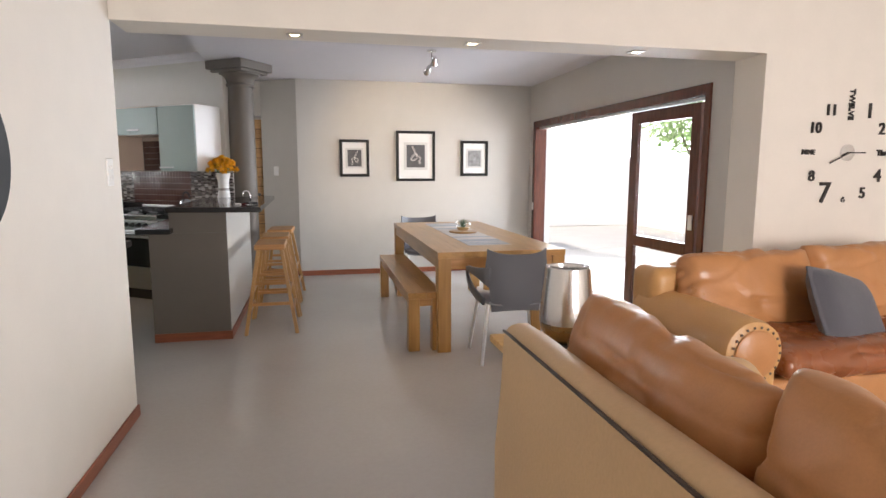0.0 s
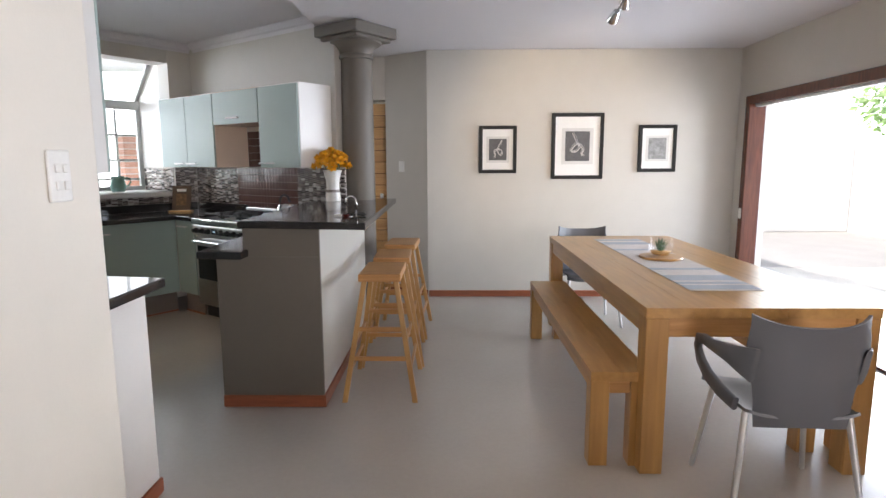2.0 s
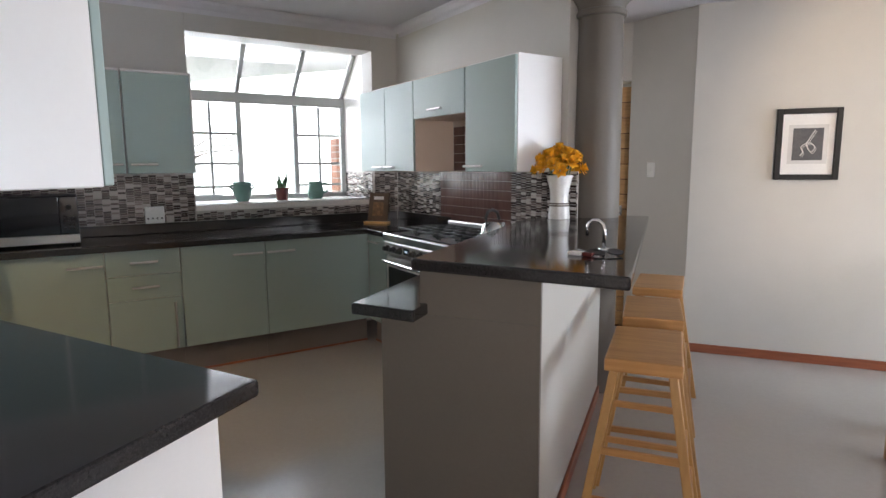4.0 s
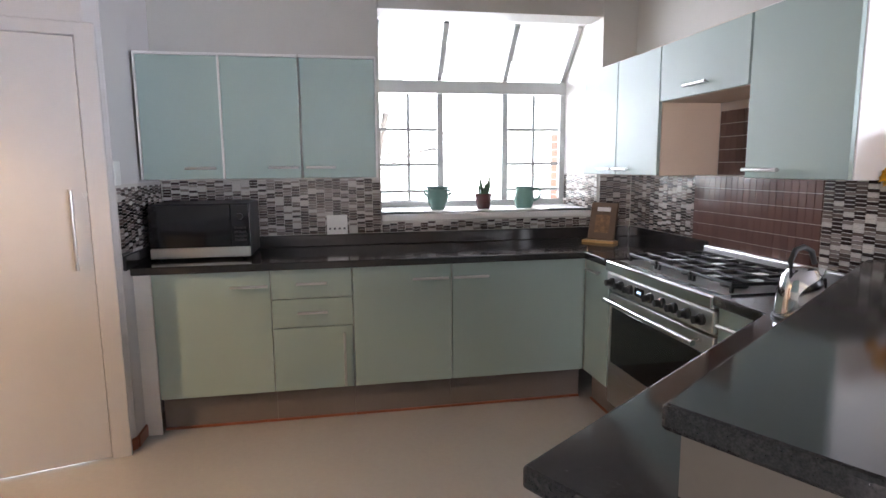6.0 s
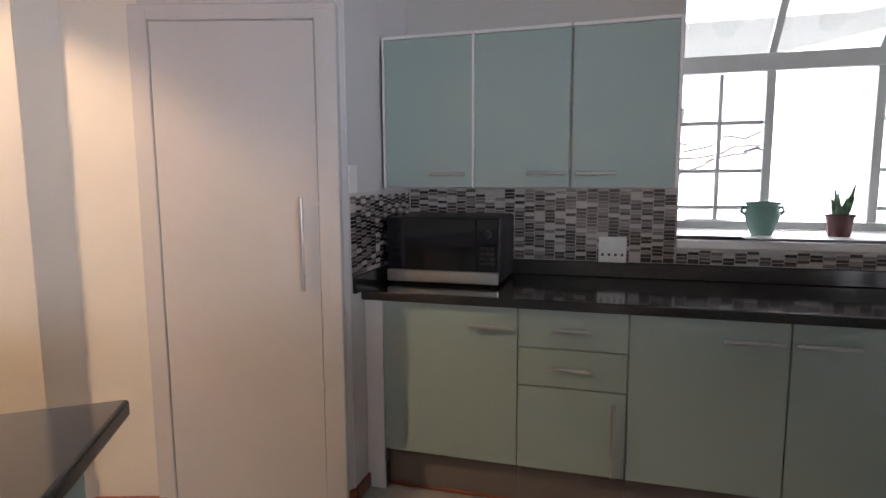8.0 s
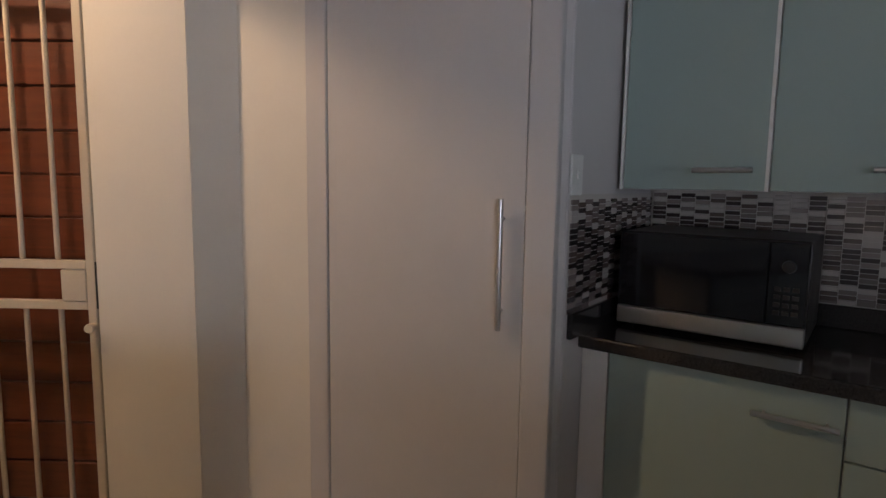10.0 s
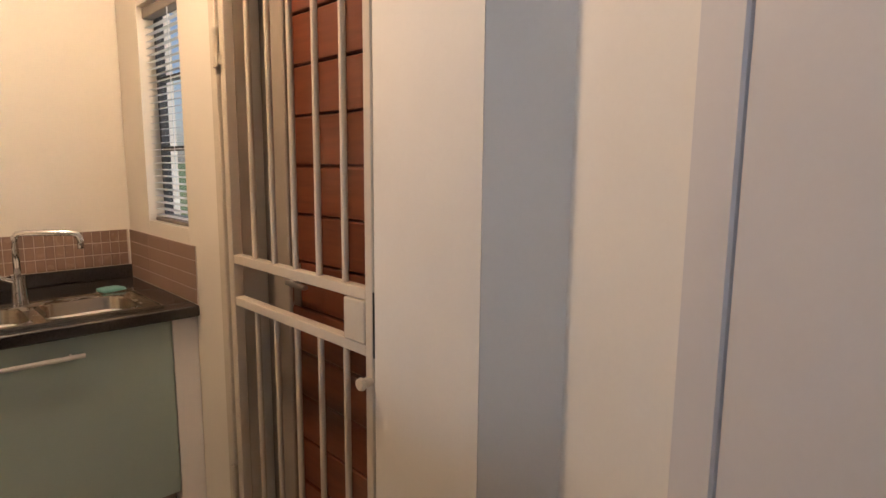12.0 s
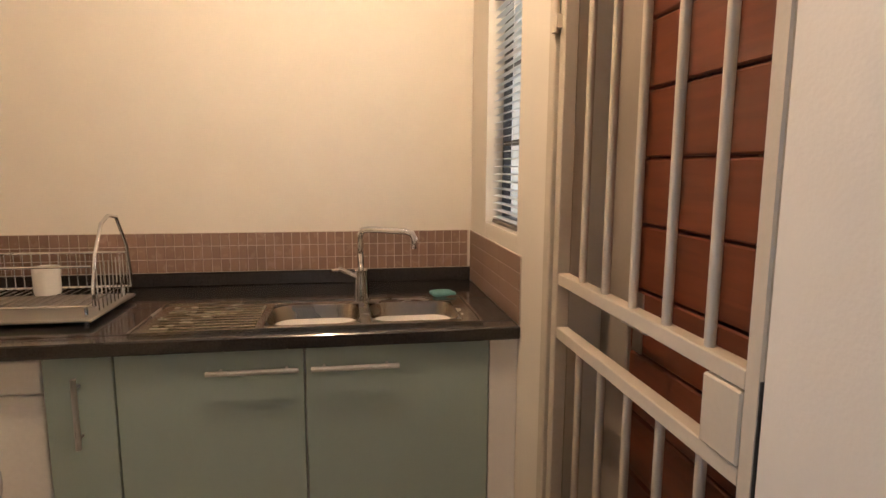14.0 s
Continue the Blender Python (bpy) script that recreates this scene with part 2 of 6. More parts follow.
def mosaic_mat(name):
    """Glass mosaic in four tones, one tone a piece."""
    m = mat(name, (0.2, 0.18, 0.17), 0.12, var=0.06, scale=60, bump=0.0, rough_var=0.03)
    nt = m.node_tree
    geo, info = nt.nodes.new("ShaderNodeNewGeometry"), nt.nodes.new("ShaderNodeObjectInfo")
    add = nt.nodes.new("ShaderNodeMath")
    add.operation = "ADD"
    nt.links.new(geo.outputs["Random Per Island"], add.inputs[0])
    nt.links.new(info.outputs["Random"], add.inputs[1])
    fr = nt.nodes.new("ShaderNodeMath")
    fr.operation = "FRACT"
    nt.links.new(add.outputs[0], fr.inputs[0])
    ramp = nt.nodes.new("ShaderNodeValToRGB")
    ramp.color_ramp.interpolation = "CONSTANT"
    e = ramp.color_ramp.elements
    e[0].position, e[0].color = 0.0, (0.034, 0.024, 0.022, 1)
    e[1].position, e[1].color = 0.36, (0.105, 0.078, 0.068, 1)
    for p, c in ((0.52, (0.20, 0.165, 0.155, 1)), (0.70, (0.52, 0.48, 0.45, 1)), (0.9, (0.30, 0.255, 0.235, 1))):
        q = e.new(p)
        q.color = c
    nt.links.new(fr.outputs[0], ramp.inputs[0])
    hsv = [q for q in nt.nodes if q.type == "HUE_SAT"][0]
    nt.links.new(ramp.outputs[0], hsv.inputs["Color"])
    return m


M["mosaic"] = mosaic_mat("glass_mosaic")
M["brown_tile"] = mat("brown_glazed_tile", (0.115, 0.062, 0.052), 0.14, var=0.05, scale=30, bump=0.0, rand=0.14, island=0.14, rough_var=0.03)
M["side_tile"] = mat("taupe_wide_tile", (0.25, 0.165, 0.125), 0.55, var=0.04, scale=9, fine=0.0, bump=0.0, rand=0.06)
M["taupe_tile"] = mat("taupe_glazed_tile", (0.24, 0.16, 0.125), 0.25, var=0.05, scale=30, bump=0.0, rand=0.12, island=0.12)


# ---- mesh helpers ----
def bm_box(lo, hi, bevel=0.0, seg=2, bm=None):
    own = bm is None
    b = bmesh.new()
    r = bmesh.ops.create_cube(b, size=1)
    for v in b.verts:
        v.co = Vector([lo[i] + (v.co[i] + 0.5) * (hi[i] - lo[i]) for i in range(3)])
    if bevel:
        bmesh.ops.bevel(b, geom=b.edges[:], offset=bevel, segments=seg, profile=0.5, affect="EDGES")
    if own:
        return b
    merge(bm, b)
    return bm


def merge(dst, src):
    tmp = bpy.data.meshes.new("tmp")
    src.to_mesh(tmp)
    src.free()
    dst.from_mesh(tmp)
    bpy.data.meshes.remove(tmp)
    return dst


def join(*bms):
    d = bmesh.new()
    for b in bms:
        merge(d, b)
    return d


def moved(bm, m):
    bmesh.ops.transform(bm, matrix=m, verts=bm.verts[:])
    return bm


def bm_tube(p, q, r, seg=12, r2=None):
    p, q = Vector(p), Vector(q)
    b = bmesh.new()
    d = q - p
    bmesh.ops.create_cone(b, cap_ends=True, segments=seg, radius1=r, radius2=r if r2 is None else r2, depth=d.length)
    m = d.to_track_quat("Z", "Y").to_matrix().to_4x4()
    return moved(b, Matrix.Translation((p + q) / 2) @ m)


def bm_path(pts, r, seg=8):
    """A bent tube along points."""
    b = bmesh.new()
    pts = [Vector(p) for p in pts]
    rings = []
    for i, p in enumerate(pts):
        d = (pts[min(i + 1, len(pts) - 1)] - pts[max(i - 1, 0)]).normalized()
        m = d.to_track_quat("Z", "Y").to_matrix()
        rings.append([b.verts.new(p + m @ Vector((r * math.cos(k * math.tau / seg), r * math.sin(k * math.tau / seg), 0))) for k in range(seg)])
    for a, c in zip(rings, rings[1:]):
        for k in range(seg):
            b.faces.new((a[k], a[(k + 1) % seg], c[(k + 1) % seg], c[k]))
    b.faces.new(rings[0][::-1])
    b.faces.new(rings[-1])
    bmesh.ops.recalc_face_normals(b, faces=b.faces[:])
    return b


def bm_lathe(profile, seg=32):
    """Turn (radius, height) pairs round z."""
    b = bmesh.new()
    rings = []
    for r, z in profile:
        if r < 1e-5:
            rings.append([b.verts.new((0, 0, z))])
        else:
            rings.append([b.verts.new((r * math.cos(k * math.tau / seg), r * math.sin(k * math.tau / seg), z)) for k in range(seg)])
    for a, c in zip(rings, rings[1:]):
        for k in range(seg):
            j = (k + 1) % seg
            if len(a) == 1 and len(c) > 1:
                b.faces.new((a[0], c[k], c[j]))
            elif len(c) == 1 and len(a) > 1:
                b.faces.new((a[k], a[j], c[0]))
            elif len(a) > 1:
                b.faces.new((a[k], a[j], c[j], c[k]))
    bmesh.ops.recalc_face_normals(b, faces=b.faces[:])
    return b


def bm_prism(pts, z0, z1, bevel=0.0):
    """An upright prism on a plan polygon."""
    b = bmesh.new()
    lo = [b.verts.new((x, y, z0)) for x, y in pts]
    hi = [b.verts.new((x, y, z1)) for x, y in pts]
    b.faces.new(lo[::-1])
    b.faces.new(hi)
    for i in range(len(pts)):
        j = (i + 1) % len(pts)
        b.faces.new((lo[i], lo[j], hi[j], hi[i]))
    bmesh.ops.recalc_face_normals(b, faces=b.faces[:])
    if bevel:
        bmesh.ops.bevel(b, geom=b.edges[:], offset=bevel, segments=2, profile=0.5, affect="EDGES")
    return b


def bm_cushion(w, d, h, puff=0.5, seed=0, n=14, wrinkle=0.006):
    """A stuffed cushion, w x d on plan and h high in the middle, centred at the origin."""
    b = bmesh.new()
    bmesh.ops.create_cube(b, size=1)
    bmesh.ops.subdivide_edges(b, edges=b.edges[:], cuts=n, use_grid_fill=True)
    for v in b.verts:
        x, y, z = v.co * 2
        ex, ey = 1 - abs(x) ** 4, 1 - abs(y) ** 4
        k = (1 - puff) + puff * math.sqrt(max(ex, 0) * max(ey, 0))
        px = x * (1 - 0.10 * (1 - abs(z)) * 0 - 0.06 * abs(z) ** 2 - 0.05 * y * y)
        py = y * (1 - 0.06 * abs(z) ** 2 - 0.05 * x * x)
        c = Vector((px * w / 2, py * d / 2, z * h / 2 * k))
        nz = noise.noise(Vector((c.x * 6 + seed, c.y * 6, c.z * 6 + seed * 3)))
        n2 = noise.noise(Vector((c.x * 22 + seed, c.y * 9, c.z * 15)))
        n3 = abs(noise.noise(Vector((c.x * 3.5 + seed * 2, c.y * 9 + seed, c.z * 5))))
        v.co = c + c.normalized() * (nz * wrinkle * 0.9 + n2 * wrinkle * 0.6 - max(0, 0.13 - n3) * wrinkle * 9)
    bmesh.ops.smooth_vert(b, verts=b.verts[:], factor=0.4, use_axis_x=True, use_axis_y=True, use_axis_z=True)
    return b


def mesh_ob(name, bm, material, smooth=False):
    me = bpy.data.meshes.new(name)
    bm.to_mesh(me)
    bm.free()
    me.materials.append(material)
    if smooth:
        me.shade_smooth() if smooth is True else me.set_sharp_from_angle(angle=radians(smooth))
        if smooth is not True:
            for p in me.polygons:
                p.use_smooth = True
    return new(name, me)


def part(name, bm, material, parent, label="", smooth=False):
    ob = mesh_ob(name, bm, material, smooth)
    ob.parent = parent
    if label:
        tagged(ob, label)
    return ob


def thing(name, m, label, category, group=""):
    ob = new(name)
    ob.empty_display_size = 0.1
    ob.matrix_world = m
    return tagged(ob, label, category, group)


def single(name, bm, material, m, label, category, group="", smooth=False):
    ob = mesh_ob(name, bm, material, smooth)
    ob.matrix_world = m
    return tagged(ob, label, category, group)


def structure(name, bm, material, m=None, label="", category="", smooth=False):
    ob = mesh_ob(name, bm, material, smooth)
    if m is not None:
        ob.matrix_world = m
    return tagged(ob, label, category, kind="structure")


KROT = -35.7


def K(x, y, z=0.0, rz=0.0):
    """A pose in the kitchen's own axes: its window wall runs along y, its cooker wall along x."""
    return pose(0, 0, 0, 0, 0, KROT) @ pose(x, y, z, 0, 0, rz)


def kw(x, y):
    v = K(x, y).translation
    return (v.x, v.y)


def seg_wall(p, q, thick, z0, z1):
    """A wall on plan from p to q; it thickens to the left of that way."""
    p, q = Vector(p), Vector(q)
    d = (q - p).normalized()
    n = Vector((-d.y, d.x)) * thick
    return bm_prism([p, q, q + n, p + n], z0, z1)


def skirting(name, p, q, h=0.065, t=0.014):
    """Skirting along a wall from p to q, standing out to the right of that way."""
    p, q = Vector(p), Vector(q)
    ang = math.degrees(math.atan2((q - p).y, (q - p).x))
    b = bm_box((0, -t, 0), ((q - p).length, 0, h), 0.004, 1)
    return structure(name, b, M["skirt"], pose(p.x, p.y, 0.001, 0, 0, ang), "red-stained wooden skirting board along the wall", "skirting")


# ---- structure ----
CEIL, KCEIL = 2.48, 2.58
WX, BY, DX = -0.74, 7.91, 3.13          # living-room west wall, dining back wall, folding-door wall
KX, KY, KR = -6.69, 5.19, 2.14          # kitchen axes: window wall, cooker wall, return wall
structure("floor", bm_box((-5.2, -4.2, -0.12), (6.2, 9.6, 0)), M["floor"], None, "smooth grey-beige polished cement floor", "floor")
# living room shell
structure("wall_west", bm_box((WX - 0.22, -4.2, 0), (WX, 3.69, KCEIL), 0.008), M["cream"], None, "plain cream plastered wall", "wall")
def wall_profile(pts, lo, hi, axis):
    """A wall of one piece from its elevation; axis: the way of its thickness."""
    b = bmesh.new()
    put = (lambda u, z, d: (d, u, z)) if axis == "x" else (lambda u, z, d: (u, d, z))
    p, q = [b.verts.new(put(u, z, lo)) for u, z in pts], [b.verts.new(put(u, z, hi)) for u, z in pts]
    b.faces.new(p), b.faces.new(q[::-1])
    for k in range(len(pts)):
        m_ = (k + 1) % len(pts)
        b.faces.new((p[k], q[k], q[m_], p[m_]))
    bmesh.ops.recalc_face_normals(b, faces=b.faces[:])
    bmesh.ops.triangulate(b, faces=[f for f in b.faces if len(f.verts) > 4])
    return b


structure("wall_clock", wall_profile([(WX + 0.002, 2.11), (DX, 2.11), (DX, 0), (6.0, 0), (6.0, KCEIL), (WX + 0.002, KCEIL)], 3.66, 3.95, "y"), M["cream"], None,
          "plastered wall with a deep beam over the wide opening", "wall")
structure("wall_living_east", bm_box((6.0, -4.2, 0), (6.2, 3.655, KCEIL)), M["cream"], None, "plain plastered wall", "wall")
# unseen closing wall; its opening is made up to hold the fill lamp
structure("wall_living_south_a", bm_box((WX, -4.2, 0), (0.9, -4.0, KCEIL)), M["cream"], None, "plain plastered wall", "wall")
structure("wall_living_south_b", bm_box((4.3, -4.2, 0), (6.0, -4.0, KCEIL)), M["cream"], None, "plain plastered wall", "wall")
structure("wall_living_south_top", bm_box((0.9, -4.2, 2.3), (4.3, -4.0, KCEIL)), M["cream"], None, "plain plastered wall", "wall")
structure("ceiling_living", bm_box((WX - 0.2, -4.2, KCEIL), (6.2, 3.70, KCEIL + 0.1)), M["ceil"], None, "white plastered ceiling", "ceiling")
# dining room shell
structure("wall_dining_back", bm_box((0.04, BY, 0), (DX + 0.3, BY + 0.25, KCEIL)), M["wall"], None, "greige plastered wall hung with three pictures", "wall")
structure("wall_pier", seg_wall((-0.413, 8.25), (0.055, BY + 0.006), 0.22, 0, KCEIL), M["wall"], None, "greige plastered pier beside the passage", "wall")
structure("wall_door", wall_profile([(3.952, 0), (4.17, 0), (4.17, 2.0), (7.74, 2.0), (7.74, 0), (BY - 0.003, 0), (BY - 0.003, KCEIL), (3.952, KCEIL)], DX, DX + 0.24, "x"), M["wall"], None,
          "greige plastered wall round the folding doors", "wall")
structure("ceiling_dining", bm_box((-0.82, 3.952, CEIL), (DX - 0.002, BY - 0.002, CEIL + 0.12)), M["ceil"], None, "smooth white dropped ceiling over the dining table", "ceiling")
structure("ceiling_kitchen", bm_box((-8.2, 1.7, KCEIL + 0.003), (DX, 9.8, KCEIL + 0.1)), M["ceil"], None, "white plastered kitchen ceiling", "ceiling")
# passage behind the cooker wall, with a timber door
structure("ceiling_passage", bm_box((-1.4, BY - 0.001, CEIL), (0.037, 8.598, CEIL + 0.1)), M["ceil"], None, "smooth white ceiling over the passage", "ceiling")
structure("wall_passage_back", bm_box((-2.6, 8.6, 0), (0.1, 8.8, KCEIL)), M["cream"], None, "plain plastered passage wall", "wall")
structure("passage_lintel", bm_box((-1.4, 8.255, 2.04), (-0.405, 8.40, KCEIL)), M["wall"], None, "plaster over the passage doorway", "wall")
# kitchen shell, in the kitchen's axes
structure("wall_window_left", bm_box((KX - 0.2, KR - 0.2, 0), (KX, 3.46, KCEIL)), M["wall"], K(0, 0), "cream plastered kitchen wall behind the cabinets", "wall")
structure("wall_window_below", bm_box((KX - 0.2, 3.463, 0), (KX, 4.947, 1.10)), M["wall"], K(0, 0), "plastered wall under the bay window", "wall")
structure("wall_window_above", bm_box((KX - 0.2, 3.463, 2.37), (KX, 4.947, KCEIL)), M["wall"], K(0, 0), "plastered wall over the bay window", "wall")
structure("wall_window_right", bm_box((KX - 0.2, 4.95, 0), (KX, KY + 0.2, KCEIL)), M["wall"], K(0, 0), "plastered wall between window and cabinets", "wall")
structure("wall_cooker", bm_box((KX + 0.003, KY, 0), (-4.55, KY + 0.2, KCEIL)), M["wall"], K(0, 0), "greige plastered wall behind the range cooker", "wall")
structure("wall_return", bm_box((KX + 0.003, KR - 0.2, 0), (-5.965, KR, KCEIL), 0.006), M["shaded_white"], K(0, 0), "white plastered return wall beside the counter", "wall")
# cornice along the kitchen walls
cor = [(0, 0), (0.055, 0), (0.05, -0.02), (0.028, -0.045), (0.012, -0.055), (0, -0.085)]


def cornice(name, m, length):
    b = bmesh.new()
    a = [b.verts.new((0, -y, KCEIL + z)) for y, z in cor]
    c = [b.verts.new((length, -y, KCEIL + z)) for y, z in cor]
    for i in range(len(cor)):
        j = (i + 1) % len(cor)
        b.faces.new((a[i], a[j], c[j], c[i]))
    b.faces.new(a[::-1])
    b.faces.new(c)
    bmesh.ops.recalc_face_normals(b, faces=b.faces[:])
    structure(name, b, M["ceil"], m, "white moulded cornice under the kitchen ceiling", "cornice")


cornice("cornice_cooker", K(KX + 0.06, KY, 0), 2.2)
cornice("cornice_window", K(KX, KR, 0, 90), KY - KR)
# pantry wall: corner, door, chamfer and gate wall
PA, PB, PC, PD = kw(-5.965, KR), (-3.560, 5.137), (-3.803, 4.465), (-3.90, 4.18)
PE = (-3.80, 4.06)
pdir = math.degrees(math.atan2(PB[1] - PC[1], PB[0] - PC[0]))
PW = (Vector(PB) - Vector(PC)).length
structure("wall_pantry_right", seg_wall(PB, (PA[0] + 0.004, PA[1] - 0.006), 0.15, 0, KCEIL), M["shaded_white"], None, "white plastered wall beside the pantry door", "wall")
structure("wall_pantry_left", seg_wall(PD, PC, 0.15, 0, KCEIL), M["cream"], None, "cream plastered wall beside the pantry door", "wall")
structure("wall_pantry_top", seg_wall(PC, PB, 0.15, 2.03, KCEIL), M["shaded_white"], None, "white plaster over the pantry door", "wall")
structure("wall_chamfer", seg_wall(PE, PD, 0.15, 0, KCEIL), M["cream"], None, "narrow angled plaster face at the corner", "wall")
GX = -3.80
G0, G1 = 2.93, 3.737
structure("wall_gate_right", bm_box((GX - 0.22, G1, 0), (GX, PE[1] - 0.003, KCEIL)), M["cream"], None, "cream plastered wall beside the security gate", "wall")
structure("wall_gate_mid", bm_box((GX - 0.22, 2.662, 0), (GX, G0, KCEIL)), M["cream"], None, "cream plastered strip between window and gate", "wall")
structure("wall_gate_top", bm_box((GX - 0.22, G0 + 0.003, 2.06), (GX, G1 - 0.003, KCEIL)), M["cream"], None, "cream plaster over the gate", "wall")
structure("wall_blind_below", bm_box((GX - 0.22, 2.25, 0), (GX, 2.659, 1.14)), M["cream"], None, "cream plaster under the small window", "wall")
structure("wall_blind_above", bm_box((GX - 0.22, 2.25, 1.97), (GX, 2.659, KCEIL)), M["cream"], None, "cream plaster over the small window", "wall")
structure("wall_blind_left", bm_box((GX - 0.07, 1.99, 0), (GX, 2.247, KCEIL)), M["cream"], None, "cream plaster in the scullery corner", "wall")
structure("wall_sink", bm_box((GX - 0.22, 1.79, 0), (WX - 0.225, 1.987, KCEIL)), M["cream"], None, "cream plastered wall behind the sink", "wall")
structure("scullery_lintel", bm_box((GX + 0.002, 3.54, 2.27), (-2.603, 3.72, KCEIL)), M["cream"], None, "cream plastered lintel over the way into the scullery", "lintel")
structure("wall_peninsula", bm_box((-2.60, 3.54, 0), (WX - 0.225, 3.72, KCEIL)), M["cream"], None, "plastered wall behind the peninsula", "wall")
for n, p, q in (("skirting_west", (WX, -4.0), (WX, 3.685)), ("skirting_back", (0.05, BY), (DX, BY)), ("skirting_pier", (-0.405, 8.243), (0.048, BY + 0.010)),
                ("skirting_pantry", PD, PC), ("skirting_pantry_right", PB, PA), ("skirting_return", kw(-5.97, KR), kw(-6.18, KR)),
                ("skirting_gate", (GX, G1 + 0.05), PE), ("skirting_chamfer", PE, PD)):
    skirting(n, p, q)


# ---- folding doors and outdoors ----
def door_frame():
    t = tagged(new("door_1"), "dark mahogany folding-door frame, mostly open to the patio", "door frame", kind="structure")
    t.matrix_world = pose(DX, 0, 0)
    part("jamb", bm_box((-0.02, 7.66, 0), (0.14, 7.74, 2.0), 0.005, 1), M["mahog"], t)
    part("jamb", bm_box((-0.02, 4.17, 0), (0.14, 4.23, 2.0), 0.005, 1), M["mahog"], t)
    part("head", bm_box((-0.02, 4.232, 1.915), (0.14, 7.658, 2.0), 0.005, 1), M["mahog"], t)
    part("track", bm_box((0.03, 4.24, 1.895), (0.09, 7.65, 1.913)), M["alu"], t)
    part("threshold", bm_box((0.0, 4.235, 0.0), (0.16, 7.655, 0.02), 0.004, 1), M["mahog"], t)
    part("keep", bm_box((-0.026, 7.68, 0.83), (-0.02, 7.72, 0.93)), M["ivory"], t, "white lock keep")


def door_leaf(m, w, label):
    t = thing("folding_door_leaf", m, label, "door", "folding door leaves")
    z0, z1 = 0.03, 1.89
    part("stile", bm_box((0, 0, z0), (0.11, 0.045, z1), 0.004, 1), M["mahog"], t)
    part("stile", bm_box((w - 0.11, 0, z0), (w, 0.045, z1), 0.004, 1), M["mahog"], t)
    part("top_rail", bm_box((0.111, 0.002, z1 - 0.11), (w - 0.111, 0.043, z1), 0.003, 1), M["mahog"], t)
    part("middle_rail", bm_box((0.111, 0.002, 0.66), (w - 0.111, 0.043, 0.76), 0.003, 1), M["mahog"], t)
    part("bottom_rail", bm_box((0.111, 0.002, z0), (w - 0.111, 0.043, z0 + 0.20), 0.003, 1), M["mahog"], t)
    for a, b in ((z0 + 0.2, 0.66), (0.76, z1 - 0.11)):
        g = part("pane", bm_box((0.112, 0.019, a), (w - 0.112, 0.025, b)), M["glass"], t, "clear glass pane")
        g.visible_shadow = False
    part("lock_plate", bm_box((w - 0.08, -0.006, 0.88), (w - 0.03, -0.001, 1.0)), M["alu"], t)
    return t


door_frame()
door_leaf(pose(DX + 0.03, 5.345, 0, 0, 0, -87), 0.95, "mahogany glazed folding-door leaf standing nearly closed")
door_leaf(pose(DX + 0.20, 4.62, 0, 0, 0, 14), 0.80, "mahogany glazed folding-door leaf folded outwards")
door_leaf(pose(DX + 0.20, 4.42, 0, 0, 0, 9), 0.80, "mahogany glazed folding-door leaf folded outwards")
structure("ground", bm_box((-3000, -3000, -0.30), (3000, 3000, -0.14)), mat("lawn", (0.09, 0.14, 0.04), 0.9, var=0.2, bump=0.4), None, "grass and earth running to the horizon", "ground")
structure("patio", bm_box((DX + 0.25, 2.0, -0.135), (14.0, 20.0, -0.01)), M["patio"], None, "pale patio paving outside the folding doors", "patio")
structure("garden_wall", bm_box((8.2, 3.0, -0.13), (8.45, 16.0, 1.7), 0.02), M["garden_wall"], None, "low pale plastered garden wall", "wall")
structure("garden_wall_end", bm_box((3.4, 13.6, -0.009), (8.19, 13.85, 1.7), 0.02), M["garden_wall"], None, "pale plastered garden wall at the patio's end", "wall")

def foliage(bm, centre, size, count, rng, leaf=0.09):
    verts, faces = [], []
    for i in range(count):
        d = Vector((rng.gauss(0, 1), rng.gauss(0, 1), rng.gauss(0, 1))).normalized() * (0.45 + 0.6 * rng.random()) * (0.75 + 0.4 * noise.noise(Vector((i * 0.05, 3, 1))))
        c = Vector(centre) + Vector((d.x * size[0], d.y * size[1], d.z * size[2]))
        a = Vector((rng.uniform(-1, 1), rng.uniform(-1, 1), rng.uniform(-1, 1))).normalized()
        b = a.orthogonal().normalized()
        l = leaf * rng.uniform(0.6, 1.3)
        k = len(verts)
        verts += [c - a * l, c + b * l * 0.4, c + a * l, c - b * l * 0.4]
        faces.append((k, k + 1, k + 2, k + 3))
    me = bpy.data.meshes.new("leaves")
    me.from_pydata(verts, [], faces)
    me.materials.append(M["foliage"])
    return me


def tree(x, y, h, spread, seed):
    rng = random.Random(seed)
    t = thing("tree", pose(x, y, -0.14), "leafy green garden tree beyond the patio wall", "tree", "garden trees")
    part("trunk", join(bm_tube((0, 0, 0), (0.08, 0.05, h * 0.55), 0.11, 10, 0.06), bm_tube((0.08, 0.05, h * 0.5), (0.5, 0.4, h * 0.8), 0.05, 8, 0.02),
                       bm_tube((0.08, 0.05, h * 0.5), (-0.5, 0.2, h * 0.85), 0.05, 8, 0.02)), M["bark"], t, smooth=True)
    cr = new("crown", foliage(None, (0, 0, h * 0.78), (spread, spread, h * 0.33), 2400, rng, 0.11))
    cr.parent = t


